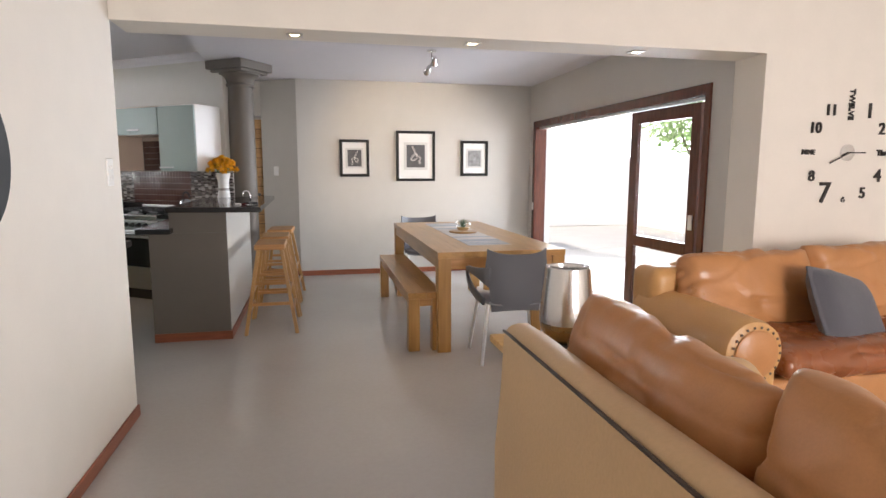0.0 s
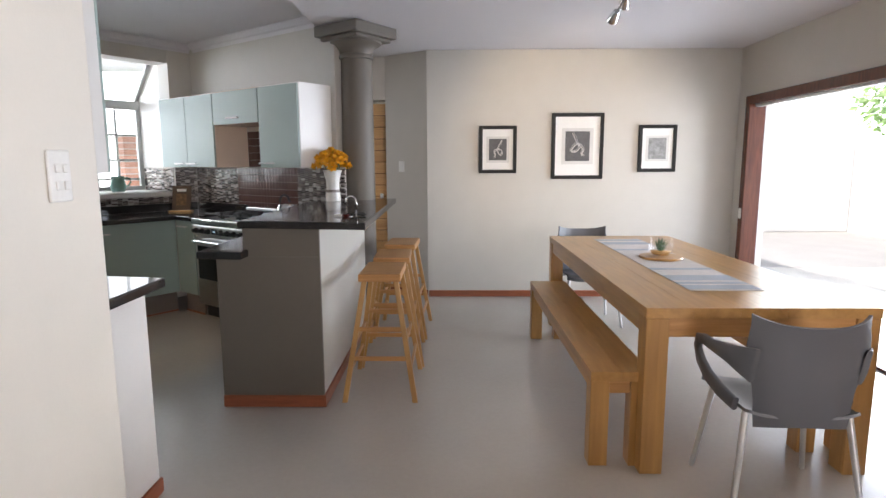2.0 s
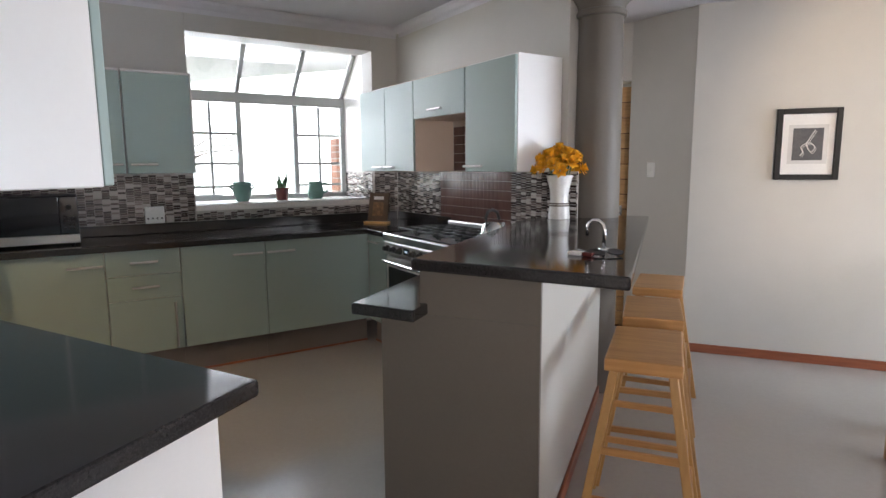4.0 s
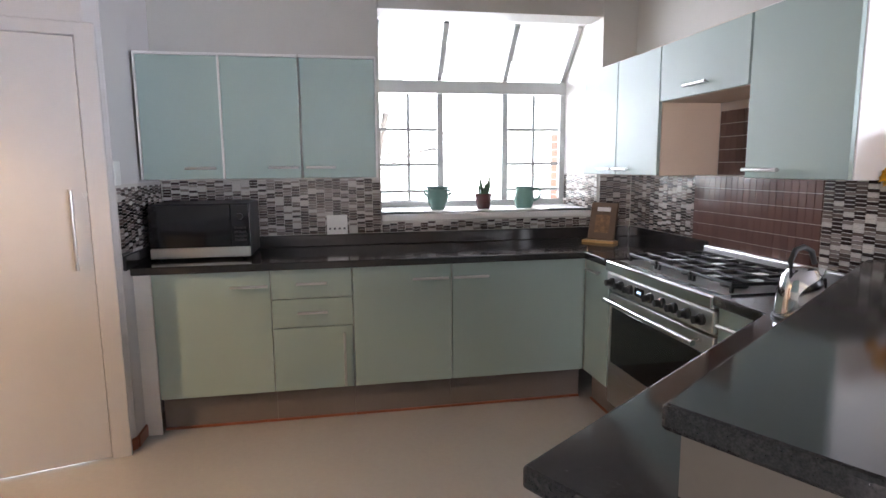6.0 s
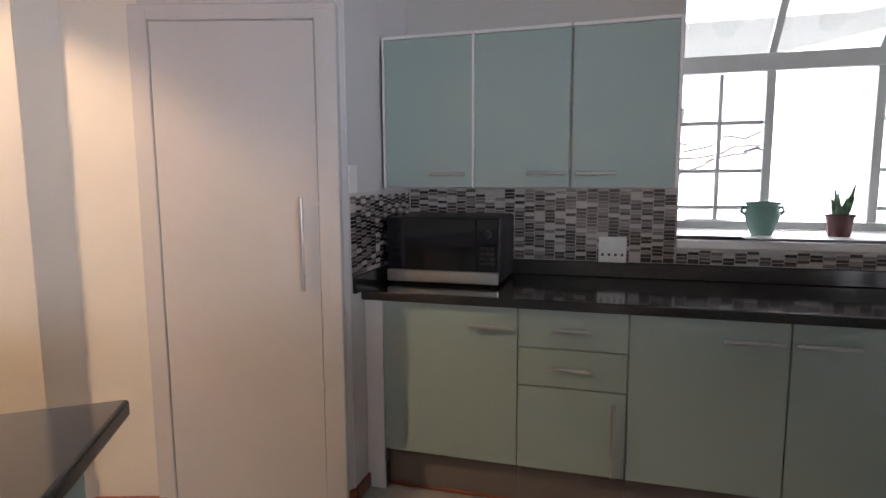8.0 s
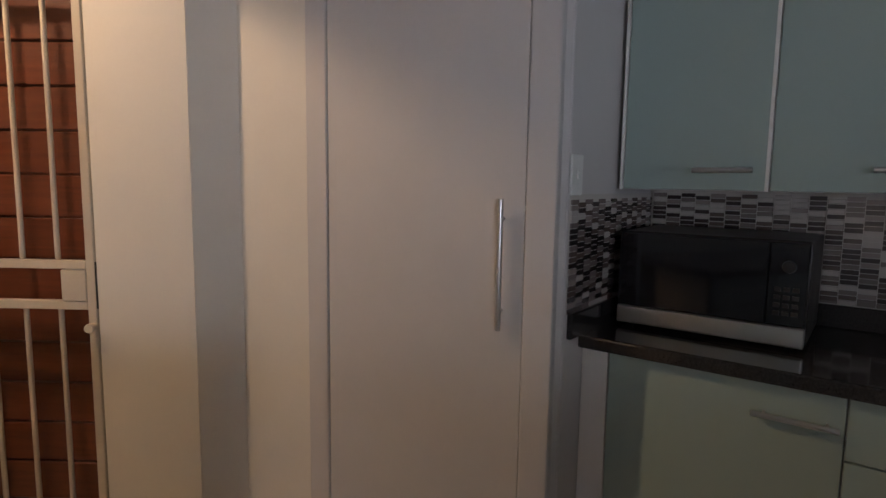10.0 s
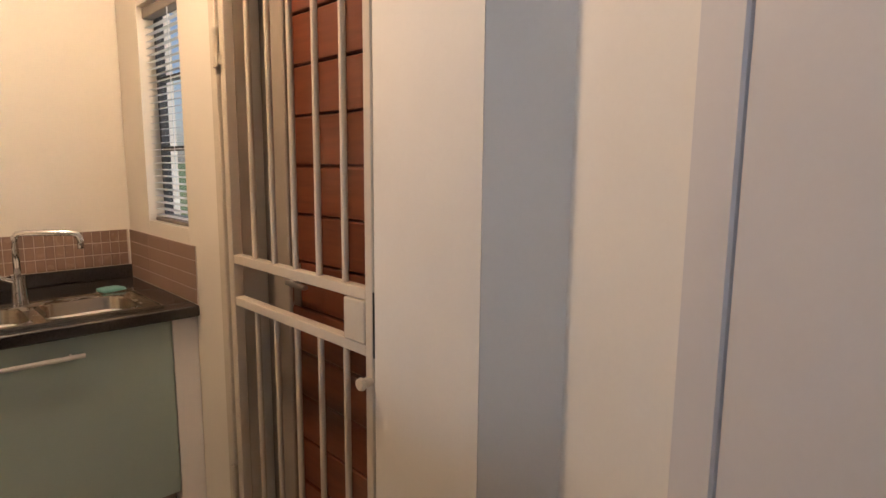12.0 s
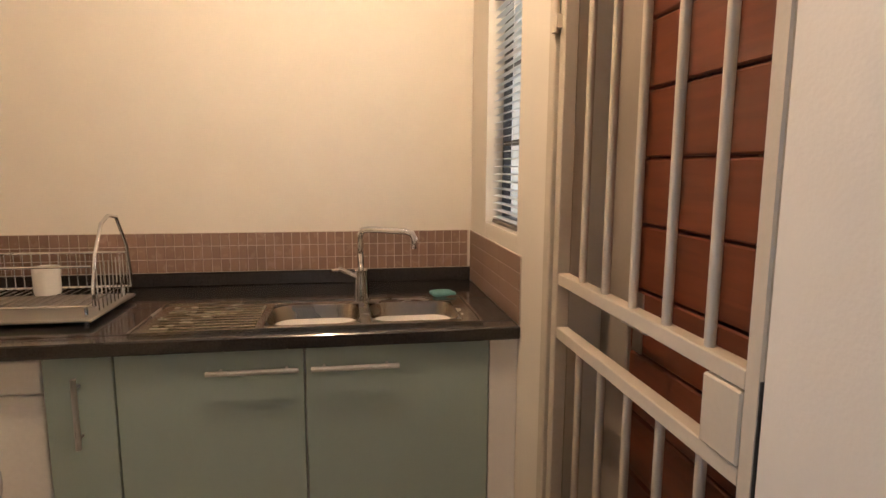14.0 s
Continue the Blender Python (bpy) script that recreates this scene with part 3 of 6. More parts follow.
tree(10.6, 15.0, 3.7, 1.8, 3)
tree(11.4, 11.8, 4.0, 1.5, 4)
tree(11.5, 8.2, 4.4, 2.0, 5)
# emissive slabs added outside the openings, in place of sunlit distance
structure("backdrop", bm_box((16.0, -6, -0.1), (16.1, 30, 9.0)), M["backdrop"], None, "glowing backdrop slab added for the blown-out view beyond the garden", "backdrop")
structure("backdrop_end", bm_box((-1.0, 30.01, -0.1), (16.0, 30.1, 9.0)), M["backdrop"], None, "glowing backdrop slab added for the blown-out view beyond the patio", "backdrop")
structure("backdrop_yard", bm_box((-13.1, -6, -0.1), (-13.0, 14, 8.0)), M["backdrop_yard"], K(0, 0), "glowing backdrop slab added for the blown-out view beyond the yard", "backdrop")
structure("backdrop_side", bm_box((-9.1, -2, -0.1), (-9.0, 5.0, 6.0)), M["backdrop"], None, "glowing backdrop slab added for the blown-out view beyond the back door", "backdrop")
# outdoors past the kitchen window: pale yard wall with a brick pier
structure("yard_wall", bm_box((-9.9, 1.5, -0.13), (-9.7, 8.5, 0.95)), M["garden_wall"], K(0, 0), "pale plastered yard wall outside the kitchen window", "wall")
pier = tagged(new("brick_pier"), "red face-brick pier outside the kitchen window", "pier", kind="structure")
pier.matrix_world = K(-9.4, 5.88, -0.13)
part("core", bm_box((-0.1, -0.21, 0), (0.1, 0.21, 1.9)), M["grout"], pier)
for row in range(22):
    for col in range(2):
        off = 0.0 if row % 2 else 0.11
        b = part("brick", bm_box((-0.105, -0.215 + col * 0.215, row * 0.086 + 0.005), (0.105, -0.005 + col * 0.215, row * 0.086 + 0.077)), M["brick"], pier)


def bare_tree(m):
    """A leaning trunk with bare limbs and twigs."""
    rng = random.Random(23)
    bark = mat("pale_grey_bark", (0.45, 0.40, 0.36), 0.8, var=0.2, bump=0.4, bump_scale=40)
    t = thing("bare_tree", m, "leaning bare-branched tree in the bright yard", "tree")
    part("trunk", bm_path([(0, 0, 0), (0, 0.02, 0.8), (0, 0.05, 1.4), (0, 0.14, 1.8), (0.02, 0.20, 2.12)], 0.035, 9), bark, t, smooth=True)
    for i in range(7):
        z = 1.45 + 0.06 * i
        s_ = -1 if i % 3 == 0 else 1
        pts = [Vector((0, 0.08 + 0.03 * i, z))]
        for k in range(4):
            pts.append(pts[-1] + Vector((rng.uniform(-0.05, 0.05), s_ * rng.uniform(0.10, 0.22), rng.uniform(-0.03, 0.09))))
        part("limb", bm_path(pts, 0.011, 6), bark, t, smooth=True)


bare_tree(K(-9.3, 3.52, -0.14))


# ---- bay window ----
def bay_window():
    w = tagged(new("window_1"), "white steel bay window with a sloped glass top over the kitchen counter", "window", kind="structure")
    w.matrix_world = K(0, 0)
    X0, X1, Y0, Y1 = -7.36, KX - 0.2, 3.46, 4.95
    part("sill", bm_box((X0 - 0.02, Y0 + 0.002, 1.06), (KX + 0.012, Y1 - 0.002, 1.10), 0.004, 1), M["white"], w)
    part("cheek", bm_prism([(X0, Y0 - 0.06), (X1 - 0.002, Y0 - 0.06), (X1 - 0.002, Y0), (X0, Y0)], 0.9, 2.06), M["white"], w)
    part("cheek", bm_prism([(X0, Y1), (X1 - 0.002, Y1), (X1 - 0.002, Y1 + 0.06), (X0, Y1 + 0.06)], 0.9, 2.06), M["white"], w)
    XS, ZS = -7.04, 2.385                                # upper edge of the sloped glass
    for y0, y1 in ((Y0 - 0.06, Y0), (Y1, Y1 + 0.06)):   # upper cheek follows the slope of the glass
        b = bmesh.new()
        a = [(X0, y0, 2.062), (X1 - 0.002, y0, 2.062), (X1 - 0.002, y0, ZS), (XS, y0, ZS)]
        va, vc = [b.verts.new(p) for p in a], [b.verts.new((x, y1, z)) for x, _, z in a]
        b.faces.new(va), b.faces.new(vc[::-1])
        for i in range(4):
            j = (i + 1) % 4
            b.faces.new((va[i], vc[i], vc[j], va[j]))
        bmesh.ops.recalc_face_normals(b, faces=b.faces[:])
        part("cheek", b, M["white"], w)
    part("soffit", bm_box((XS - 0.01, Y0 - 0.06, ZS + 0.002), (X1 - 0.002, Y1 + 0.06, ZS + 0.06)), M["white"], w)
    SL, SA = math.hypot(XS - X0, ZS - 2.045), -math.degrees(math.atan2(ZS - 2.045, XS - X0))
    m1, m2 = 3.96, 4.465
    fr = mat("window_steel_paint", (0.50, 0.51, 0.50), 0.45, bump=0.03)

    def bar(name, y0, y1, z0, z1, d=0.03):
        part(name, bm_box((X0, y0, z0), (X0 + d, y1, z1), 0.003, 1), fr, w)
    bar("bottom_rail", Y0, Y1, 1.102, 1.145)
    bar("transom", Y0, Y1, 1.945, 2.035, 0.05)
    for y in (Y0 + 0.02, m1, m2, Y1 - 0.02):
        bar("mullion", y - 0.022, y + 0.022, 1.147, 1.943, 0.04)
    for a, c in ((Y0 + 0.045, m1 - 0.025), (m2 + 0.025, Y1 - 0.045)):
        bar("glazing_bar", (a + c) / 2 - 0.011, (a + c) / 2 + 0.011, 1.15, 1.94, 0.03)
        for z in (1.22, 1.42, 1.68):
            bar("glazing_bar", a, (a + c) / 2 - 0.012, z - 0.011, z + 0.011, 0.03)
            bar("glazing_bar", (a + c) / 2 + 0.012, c, z - 0.011, z + 0.011, 0.03)
    # sloped bars
    for y in (Y0 + 0.02, m1, m2, Y1 - 0.02):
        b = bm_box((0, y - 0.018, -0.015), (SL, y + 0.018, 0.015))
        moved(b, pose(X0 + 0.01, 0, 2.045) @ pose(0, 0, 0, 0, SA, 0))
        part("sloped_bar", b, fr, w)
    for i, (a, c) in enumerate(((Y0 + 0.04, m1 - 0.02), (m1 + 0.02, m2 - 0.02), (m2 + 0.02, Y1 - 0.04))):
        g = part("pane", bm_box((X0 + 0.008, a, 1.147), (X0 + 0.013, c, 1.943)), M["glass"], w)
        g.visible_shadow = False
        b = bm_box((0, a, 0), (SL, c, 0.005))
        moved(b, pose(X0 + 0.01, 0, 2.045) @ pose(0, 0, 0, 0, SA, 0))
        g = part("sloped_pane", b, M["glass"], w)
        g.visible_shadow = False
    part("latch", bm_path([(X0 + 0.05, m1 - 0.03, 1.53), (X0 + 0.10, m1 - 0.06, 1.54), (X0 + 0.10, m1 - 0.13, 1.52)], 0.008), M["alu"], w)
    part("stay", bm_box((X0 + 0.04, Y0 + 0.1, 1.146), (X0 + 0.06, Y0 + 0.32, 1.158)), M["alu"], w)
    part("stay", bm_box((X0 + 0.04, m2 + 0.1, 1.146), (X0 + 0.06, m2 + 0.32, 1.158)), M["alu"], w)


bay_window()


# ---- kitchen units ----
def bar_handle(parent, x, y, z, length, upright=False):
    """A steel bar handle on two posts, standing out in -y."""
    if upright:
        b = join(bm_tube((x, y - 0.03, z - length / 2), (x, y - 0.03, z + length / 2), 0.0075, 10),
                 bm_tube((x, y, z - length * 0.36), (x, y - 0.03, z - length * 0.36), 0.004, 8), bm_tube((x, y, z + length * 0.36), (x, y - 0.03, z + length * 0.36), 0.004, 8))
    else:
        b = join(bm_tube((x - length / 2, y - 0.03, z), (x + length / 2, y - 0.03, z), 0.0075, 10),
                 bm_tube((x - length * 0.36, y, z), (x - length * 0.36, y - 0.03, z), 0.004, 8), bm_tube((x + length * 0.36, y, z), (x + length * 0.36, y - 0.03, z), 0.004, 8))
    part("handle", b, M["steel"], parent, "brushed steel bar handle", smooth=30)


def cabinet(name, m, w, d, z0, z1, fronts, label, body=None, group="kitchen cabinets", plinth=None, category="cabinet", edge=""):
    """A unit with its front in the plane y=0 facing -y. fronts: (name, x0, x1, z0, z1, handle x, handle z, length, upright)."""
    t = thing(name, m, label, category, group)
    part("body", bm_box((0.0, 0.02, z0), (w, d, z1), 0.002, 1), body or M["carcass"], t)
    for nm, x0, x1, a, c, hx, hz, hl, up in fronts:
        f = part(nm, bm_box((x0 + 0.002, 0, a + 0.002), (x1 - 0.002, 0.018, c - 0.002), 0.0025, 2), M["duck"], t)
        if hl:
            bar_handle(f, hx, 0, hz, hl, up)
    for k in edge:
        lo, hi = {"l": ((-0.007, -0.001, z0), (0.003, 0.019, z1)), "r": ((w - 0.003, -0.001, z0), (w + 0.007, 0.019, z1)), "t": ((0.0035, -0.001, z1 - 0.011), (w - 0.0035, 0.019, z1 + 0.003))}[k]
        part("edge_band", bm_box(lo, hi, 0.001, 1), M["carcass"], t, "white edge band")
    if plinth:
        part("plinth", bm_box((0, 0.06, 0.0), (w, 0.075, z0 - 0.001)), M["plinth"], t)
        part("floor_trim", bm_box((0, 0.046, 0.0), (w, 0.0595, 0.014), 0.003, 1), M["skirt"], t, "red-stained quadrant trim")
    return t


UB, UT = 1.345, 2.01           # wall cabinets
BZ, BT = 0.19, 0.868           # base cabinets
# wall cabinets on the window wall
y0 = 2.165
for i in range(3):
    w = 0.415
    cabinet("wall_cabinet", K(-6.305, y0 + i * w, 0, 90), w - 0.001, -KX - 6.305 - 0.004, UB, UT,
            [("door", 0.004, w - 0.004, UB, UT - 0.012, (0.30, 0.317, 0.103)[i], UB + 0.06, 0.16, False)],
            "duck-egg blue wall cabinet with a white carcass above the microwave counter", group="wall cabinets by the window", edge=("lt", "lt", "rt")[i])
# wall cabinets on the cooker wall
xs = (-6.685, -6.225, -5.765)
for i, (a, c) in enumerate(zip(xs, xs[1:])):
    cabinet("wall_cabinet", K(a, 4.83, 0, 0), c - a - 0.001, KY - 4.83 - 0.004, UB, UT,
            [("door", 0.002, c - a - 0.002, UB, UT - 0.008, (c - a - 0.10) if i == 0 else 0.10, UB + 0.035, 0.16, False)],
            "duck-egg blue wall cabinet above the range cooker counter", group="wall cabinets over the cooker", body=M["peach"] if i else None)
cabinet("wall_cabinet", K(-5.764, 4.83, 0, 0), 0.66, KY - 4.83 - 0.004, 1.72, UT, [("door", 0.002, 0.658, 1.72, UT - 0.008, 0.33, 1.77, 0.17, False)],
        "short duck-egg blue cabinet over the cooker recess", group="wall cabinets over the cooker", body=M["peach"])
cabinet("wall_cabinet", K(-5.10, 4.83, 0, 0), 0.50, KY - 4.83 - 0.004, UB, UT, [("door", 0.002, 0.498, UB, UT - 0.008, 0.12, UB + 0.035, 0.19, False)],
        "duck-egg blue wall cabinet with a white end panel by the column", group="wall cabinets over the cooker")
# base units on the window wall, front plane x = -6.10
BF = -6.10


def bx(a, c, z0_, z1_, hx=0, hz=0, hl=0, up=False, nm="door"):
    return (nm, a, c, z0_, z1_, hx, hz, hl, up)


dep = -KX + BF - 0.006
ys = [2.225, 2.815, 3.245, 3.80, 4.60]
lab = "duck-egg green base cabinet under the granite counter"
cabinet("base_cabinet", K(BF, ys[0], 0, 90), ys[1] - ys[0] - 0.001, dep, BZ, BT, [bx(0, ys[1] - ys[0], BZ, BT, 0.484, 0.785, 0.19)], lab, group="base cabinets", plinth=True)
w = ys[2] - ys[1]
cabinet("drawer_cabinet", K(BF, ys[1], 0, 90), w - 0.001, dep, BZ, BT,
        [bx(0, w, 0.705, BT, w / 2, 0.79, 0.16, nm="drawer"), bx(0, w, 0.545, 0.705, w / 2, 0.63, 0.16, nm="drawer"), bx(0, w, BZ, 0.545, w - 0.05, 0.36, 0.30, True)],
        "duck-egg green unit with two drawers over a small door", group="base cabinets", plinth=True, category="drawer unit")
w = ys[3] - ys[2]
cabinet("base_cabinet", K(BF, ys[2], 0, 90), w - 0.001, dep, BZ, BT, [bx(0, w, BZ, BT, w - 0.124, 0.79, 0.20)], lab, group="base cabinets", plinth=True)
w = ys[4] - ys[3]
cabinet("base_cabinet", K(BF, ys[3], 0, 90), w - 0.001, dep, BZ, BT, [bx(0, w, BZ, BT, 0.108, 0.79, 0.20)], "wide duck-egg green corner base cabinet under the granite counter", group="base cabinets", plinth=True)
structure("filler_panel", bm_box((-6.115, KR + 0.002, 0.0), (-6.10, 2.223, BT)), M["white"], K(0, 0), "white filler strip beside the base cabinets", "panel")
# cooker run, front plane y = 4.60
CF = 4.60
cabinet("base_cabinet", K(-6.098, CF, 0, 0), 0.302, KY - CF - 0.005, BZ, BT, [bx(0, 0.30, BZ, BT, 0.14, 0.815, 0.16)], "narrow duck-egg green cabinet beside the range cooker", group="base cabinets", plinth=True)
cabinet("base_cabinet", K(-4.893, CF, 0, 0), 0.318, KY - CF - 0.005, BZ, BT, [bx(0, 0.318, BZ, BT, 0.155, 0.80, 0.24)], "duck-egg green cabinet between cooker and bar", group="base cabinets", plinth=True)
# granite counters
CT0, CT1 = 0.87, 0.91
structure("counter_window", bm_box((KX + 0.002, KR + 0.002, CT0), (-6.06, KY - 0.002, CT1), 0.006, 2), M["granite"], K(0, 0), "polished black granite counter under the window", "counter")
structure("counter_corner", bm_box((-6.058, CF - 0.03, CT0), (-5.797, KY - 0.002, CT1), 0.006, 2), M["granite"], K(0, 0), "polished black granite counter beside the cooker", "counter")
structure("counter_upstand_window", bm_box((KX + 0.001, KR + 0.02, CT1 + 0.001), (KX + 0.022, KY - 0.025, CT1 + 0.075), 0.003, 1), M["granite"], K(0, 0), "black granite upstand", "upstand")
structure("counter_upstand_cooker", bm_box((KX + 0.024, KY - 0.022, CT1 + 0.001), (-5.80, KY - 0.001, CT1 + 0.075), 0.003, 1), M["granite"], K(0, 0), "black granite upstand behind the cooker counter", "upstand")
structure("counter_upstand_return", bm_box((KX + 0.024, KR + 0.001, CT1 + 0.001), (-5.98, KR + 0.018, CT1 + 0.075), 0.003, 1), M["granite"], K(0, 0), "black granite upstand on the return wall", "upstand")


# ---- range cooker ----
def cooker(m):
    t = thing("range_cooker", m, "wide stainless-steel range cooker with a dark glass oven door", "cooker")
    w, d = 0.895, 0.58
    part("body", bm_box((0, 0.03, 0.12), (w, d, 0.865), 0.004, 1), M["steel"], t)
    part("oven_door", bm_box((0.012, 0.0, 0.30), (w - 0.012, 0.028, 0.735), 0.006, 2), M["steel"], t)
    part("oven_glass", bm_box((0.05, -0.004, 0.36), (w - 0.05, -0.001, 0.66), 0.001, 1), M["blackg"], t, "dark reflecting oven glass")
    part("door_handle", join(bm_tube((0.06, -0.055, 0.705), (w - 0.06, -0.055, 0.705), 0.012, 14), bm_tube((0.09, 0, 0.705), (0.09, -0.055, 0.705), 0.009), bm_tube((w - 0.09, 0, 0.705), (w - 0.09, -0.055, 0.705), 0.009)), M["chrome"], t, smooth=30)
    part("drawer_front", bm_box((0.012, 0.002, 0.125), (w - 0.012, 0.028, 0.305), 0.006, 2), M["steel"], t)
    part("plinth", bm_box((0.03, 0.07, 0.004), (w - 0.03, 0.10, 0.118)), M["blackm"], t)
    part("control_panel", bm_box((0.0, -0.012, 0.75), (w, 0.03, 0.845), 0.008, 2), M["steel"], t)
    for i in range(9):
        x = 0.07 + i * (w - 0.14) / 8
        if i == 3:
            continue
        k = part("knob", moved(bm_lathe([(0, 0), (0.024, 0), (0.024, 0.012), (0.017, 0.02), (0.016, 0.042), (0, 0.044)], 18), pose(x, -0.012, 0.797, 90, 0, 0)), M["blackm"], t, smooth=30)
    part("clock_display", bm_box((0.30, -0.016, 0.777), (0.385, -0.013, 0.820)), M["blackg"], t)
    part("clock_digits", bm_box((0.325, -0.0175, 0.793), (0.36, -0.0165, 0.806)), M["lcd"], t)
    part("front_trim", bm_box((-0.002, -0.025, 0.848), (w + 0.002, 0.05, 0.905), 0.012, 3), M["chrome"], t)
    part("hob", bm_box((0.0, 0.052, 0.866), (w, d, 0.900), 0.006, 2), M["steel"], t)
    part("splash_trim", bm_box((0.0, d - 0.03, 0.902), (w, d, 0.965), 0.006, 2), M["steel"], t)
    for i in range(3):
        x0, x1 = 0.04 + i * 0.275, 0.30 + i * 0.275
        g = part("pan_support", bm_box((x0, 0.09, 0.926), (x0 + 0.012, 0.522, 0.940), 0.003, 1), M["blackm"], t)
        for x in ((x0 + x1) / 2 - 0.006, x1 - 0.012):
            part("grate_bar", bm_box((x, 0.09, 0.926), (x + 0.012, 0.522, 0.940), 0.003, 1), M["blackm"], g)
        for y in (0.09, 0.19, 0.30, 0.41, 0.51):
            part("grate_bar", bm_box((x0, y, 0.928), (x1, y + 0.012, 0.942), 0.003, 1), M["blackm"], g)
        for x in (x0, x1 - 0.012):
            for y in (0.09, 0.51):
                part("grate_foot", bm_box((x, y, 0.901), (x + 0.012, y + 0.012, 0.927)), M["blackm"], g)
        for y in (0.20, 0.41):
            part("burner", moved(bm_lathe([(0, 0), (0.055, 0), (0.055, 0.012), (0.04, 0.016), (0.04, 0.024), (0, 0.025)], 24), pose((x0 + x1) / 2, y, 0.900)), M["blackm"], t, smooth=30)
    for x in (0.05, w - 0.05):
        for y in (0.12, d - 0.06):
            part("foot", bm_tube((x, y, 0.0), (x, y, 0.12), 0.018, 12), M["steel"], t)


cooker(K(-5.791, CF - 0.005, 0, 0))


# ---- microwave, socket, book, pots ----
def microwave(m):
    t = thing("microwave", m, "black microwave oven with a steel strip on the granite counter", "microwave")
    w, d, h = 0.52, 0.38, 0.305
    part("case", bm_box((0, 0.02, 0.012), (w, d, h), 0.008, 2), M["blackm"], t)
    part("door", bm_box((0.003, 0, 0.07), (w - 0.10, 0.02, h - 0.004), 0.004, 2), M["blackg"], t)
    part("control_panel", bm_box((w - 0.098, 0, 0.07), (w - 0.003, 0.02, h - 0.004), 0.004, 2), M["blackg"], t)
    part("lower_strip", bm_box((0.003, -0.004, 0.014), (w - 0.003, 0.02, 0.068), 0.004, 2), M["steel"], t)
    part("dial", moved(bm_lathe([(0, 0), (0.018, 0), (0.016, 0.012), (0, 0.013)], 18), pose(w - 0.05, 0, 0.235, 90, 0, 0)), M["blackm"], t)
    for r in range(4):
        for c in range(3):
            part("button", bm_box((w - 0.082 + c * 0.022, -0.003, 0.10 + r * 0.022), (w - 0.066 + c * 0.022, -0.0005, 0.112 + r * 0.022)), M["num"], t)
    for x in (0.04, w - 0.04):
        for y in (0.05, d - 0.04):
            part("foot", bm_tube((x, y, 0), (x, y, 0.012), 0.012, 10), M["rubber"], t)


microwave(K(-6.255, 2.185, CT1, 90))


def socket(m, w=0.155, h=0.115, rows=1):
    t = thing("wall_socket", m, "white double wall socket on the mosaic tiles", "socket")
    part("plate", bm_box((-w / 2, -0.012, -h / 2), (w / 2, 0, h / 2), 0.005, 2), M["ivory"], t)
    for i, x in enumerate((-0.045, -0.015, 0.015, 0.045)):
        part("socket_hole", bm_box((x - 0.006, -0.0135, -0.03), (x + 0.006, -0.0125, -0.018)), M["blackm"], t)
    for x in (-0.04, 0.04):
        part("rocker", bm_box((x - 0.014, -0.017, 0.012), (x + 0.014, -0.0125, 0.036), 0.003, 1), M["ivory"], t)


socket(K(KX + 0.010, 3.175, 1.045, 90), 0.13, 0.125)


def recipe_book(m):
    t = thing("recipe_book", m, "brown picture book on a wooden stand in the counter corner", "book")
    tilt = pose(0, 0, 0.02, -14, 0, 0)
    part("cover", moved(bm_box((-0.10, 0, 0), (0.10, 0.022, 0.27), 0.003, 1), tilt), mat("brown_cover", (0.105, 0.062, 0.036), 0.4, var=0.3, scale=14, bump=0.0), t)
    part("picture", moved(bm_box((-0.055, -0.002, 0.05), (0.055, -0.0005, 0.18)), tilt), mat("food_picture", (0.20, 0.105, 0.045), 0.4, var=0.6, scale=30, fine=0.3, bump=0.0), t)
    part("title", moved(bm_box((-0.05, -0.002, 0.205), (0.05, -0.0005, 0.235)), tilt), M["paper"], t)
    part("stand_ledge", bm_box((-0.12, -0.05, 0.0), (0.12, 0.035, 0.018), 0.003, 1), M["pine"], t)
    part("stand_back", moved(bm_box((-0.08, 0.024, 0), (0.08, 0.034, 0.24), 0.002, 1), tilt), M["pine"], t)


recipe_book(K(-6.42, 4.84, CT1, 40) @ Matrix.Scale(0.9, 4))


def pot_urn(m):
    t = thing("ceramic_pot", m, "teal glazed pot with small shoulder lugs on the window sill", "pot")
    part("body", bm_lathe([(0, 0), (0.038, 0), (0.042, 0.01), (0.062, 0.06), (0.068, 0.09), (0.06, 0.118), (0.058, 0.125), (0.07, 0.14), (0.07, 0.145), (0.06, 0.143), (0.05, 0.12), (0.05, 0.05), (0, 0.04)], 28), M["teal"], t, smooth=40)
    for s in (-1, 1):
        part("lug", bm_path([(s * 0.055, 0, 0.118), (s * 0.078, 0, 0.122), (s * 0.082, 0, 0.105), (s * 0.066, 0, 0.09)], 0.008), M["teal"], t, smooth=True)


def pot_jug(m):
    t = thing("ceramic_jug", m, "teal glazed jug with a loop handle on the window sill", "jug")
    part("body", bm_lathe([(0, 0), (0.045, 0), (0.05, 0.01), (0.064, 0.05), (0.06, 0.085), (0.05, 0.115), (0.054, 0.135), (0.056, 0.138), (0.048, 0.134), (0.044, 0.11), (0.052, 0.05), (0, 0.03)], 28), M["teal"], t, smooth=40)
    part("handle", bm_path([(0, 0.05, 0.115), (0, 0.08, 0.125), (0, 0.105, 0.11), (0, 0.108, 0.085), (0, 0.09, 0.06), (0, 0.058, 0.045)], 0.008), M["teal"], t, smooth=True)


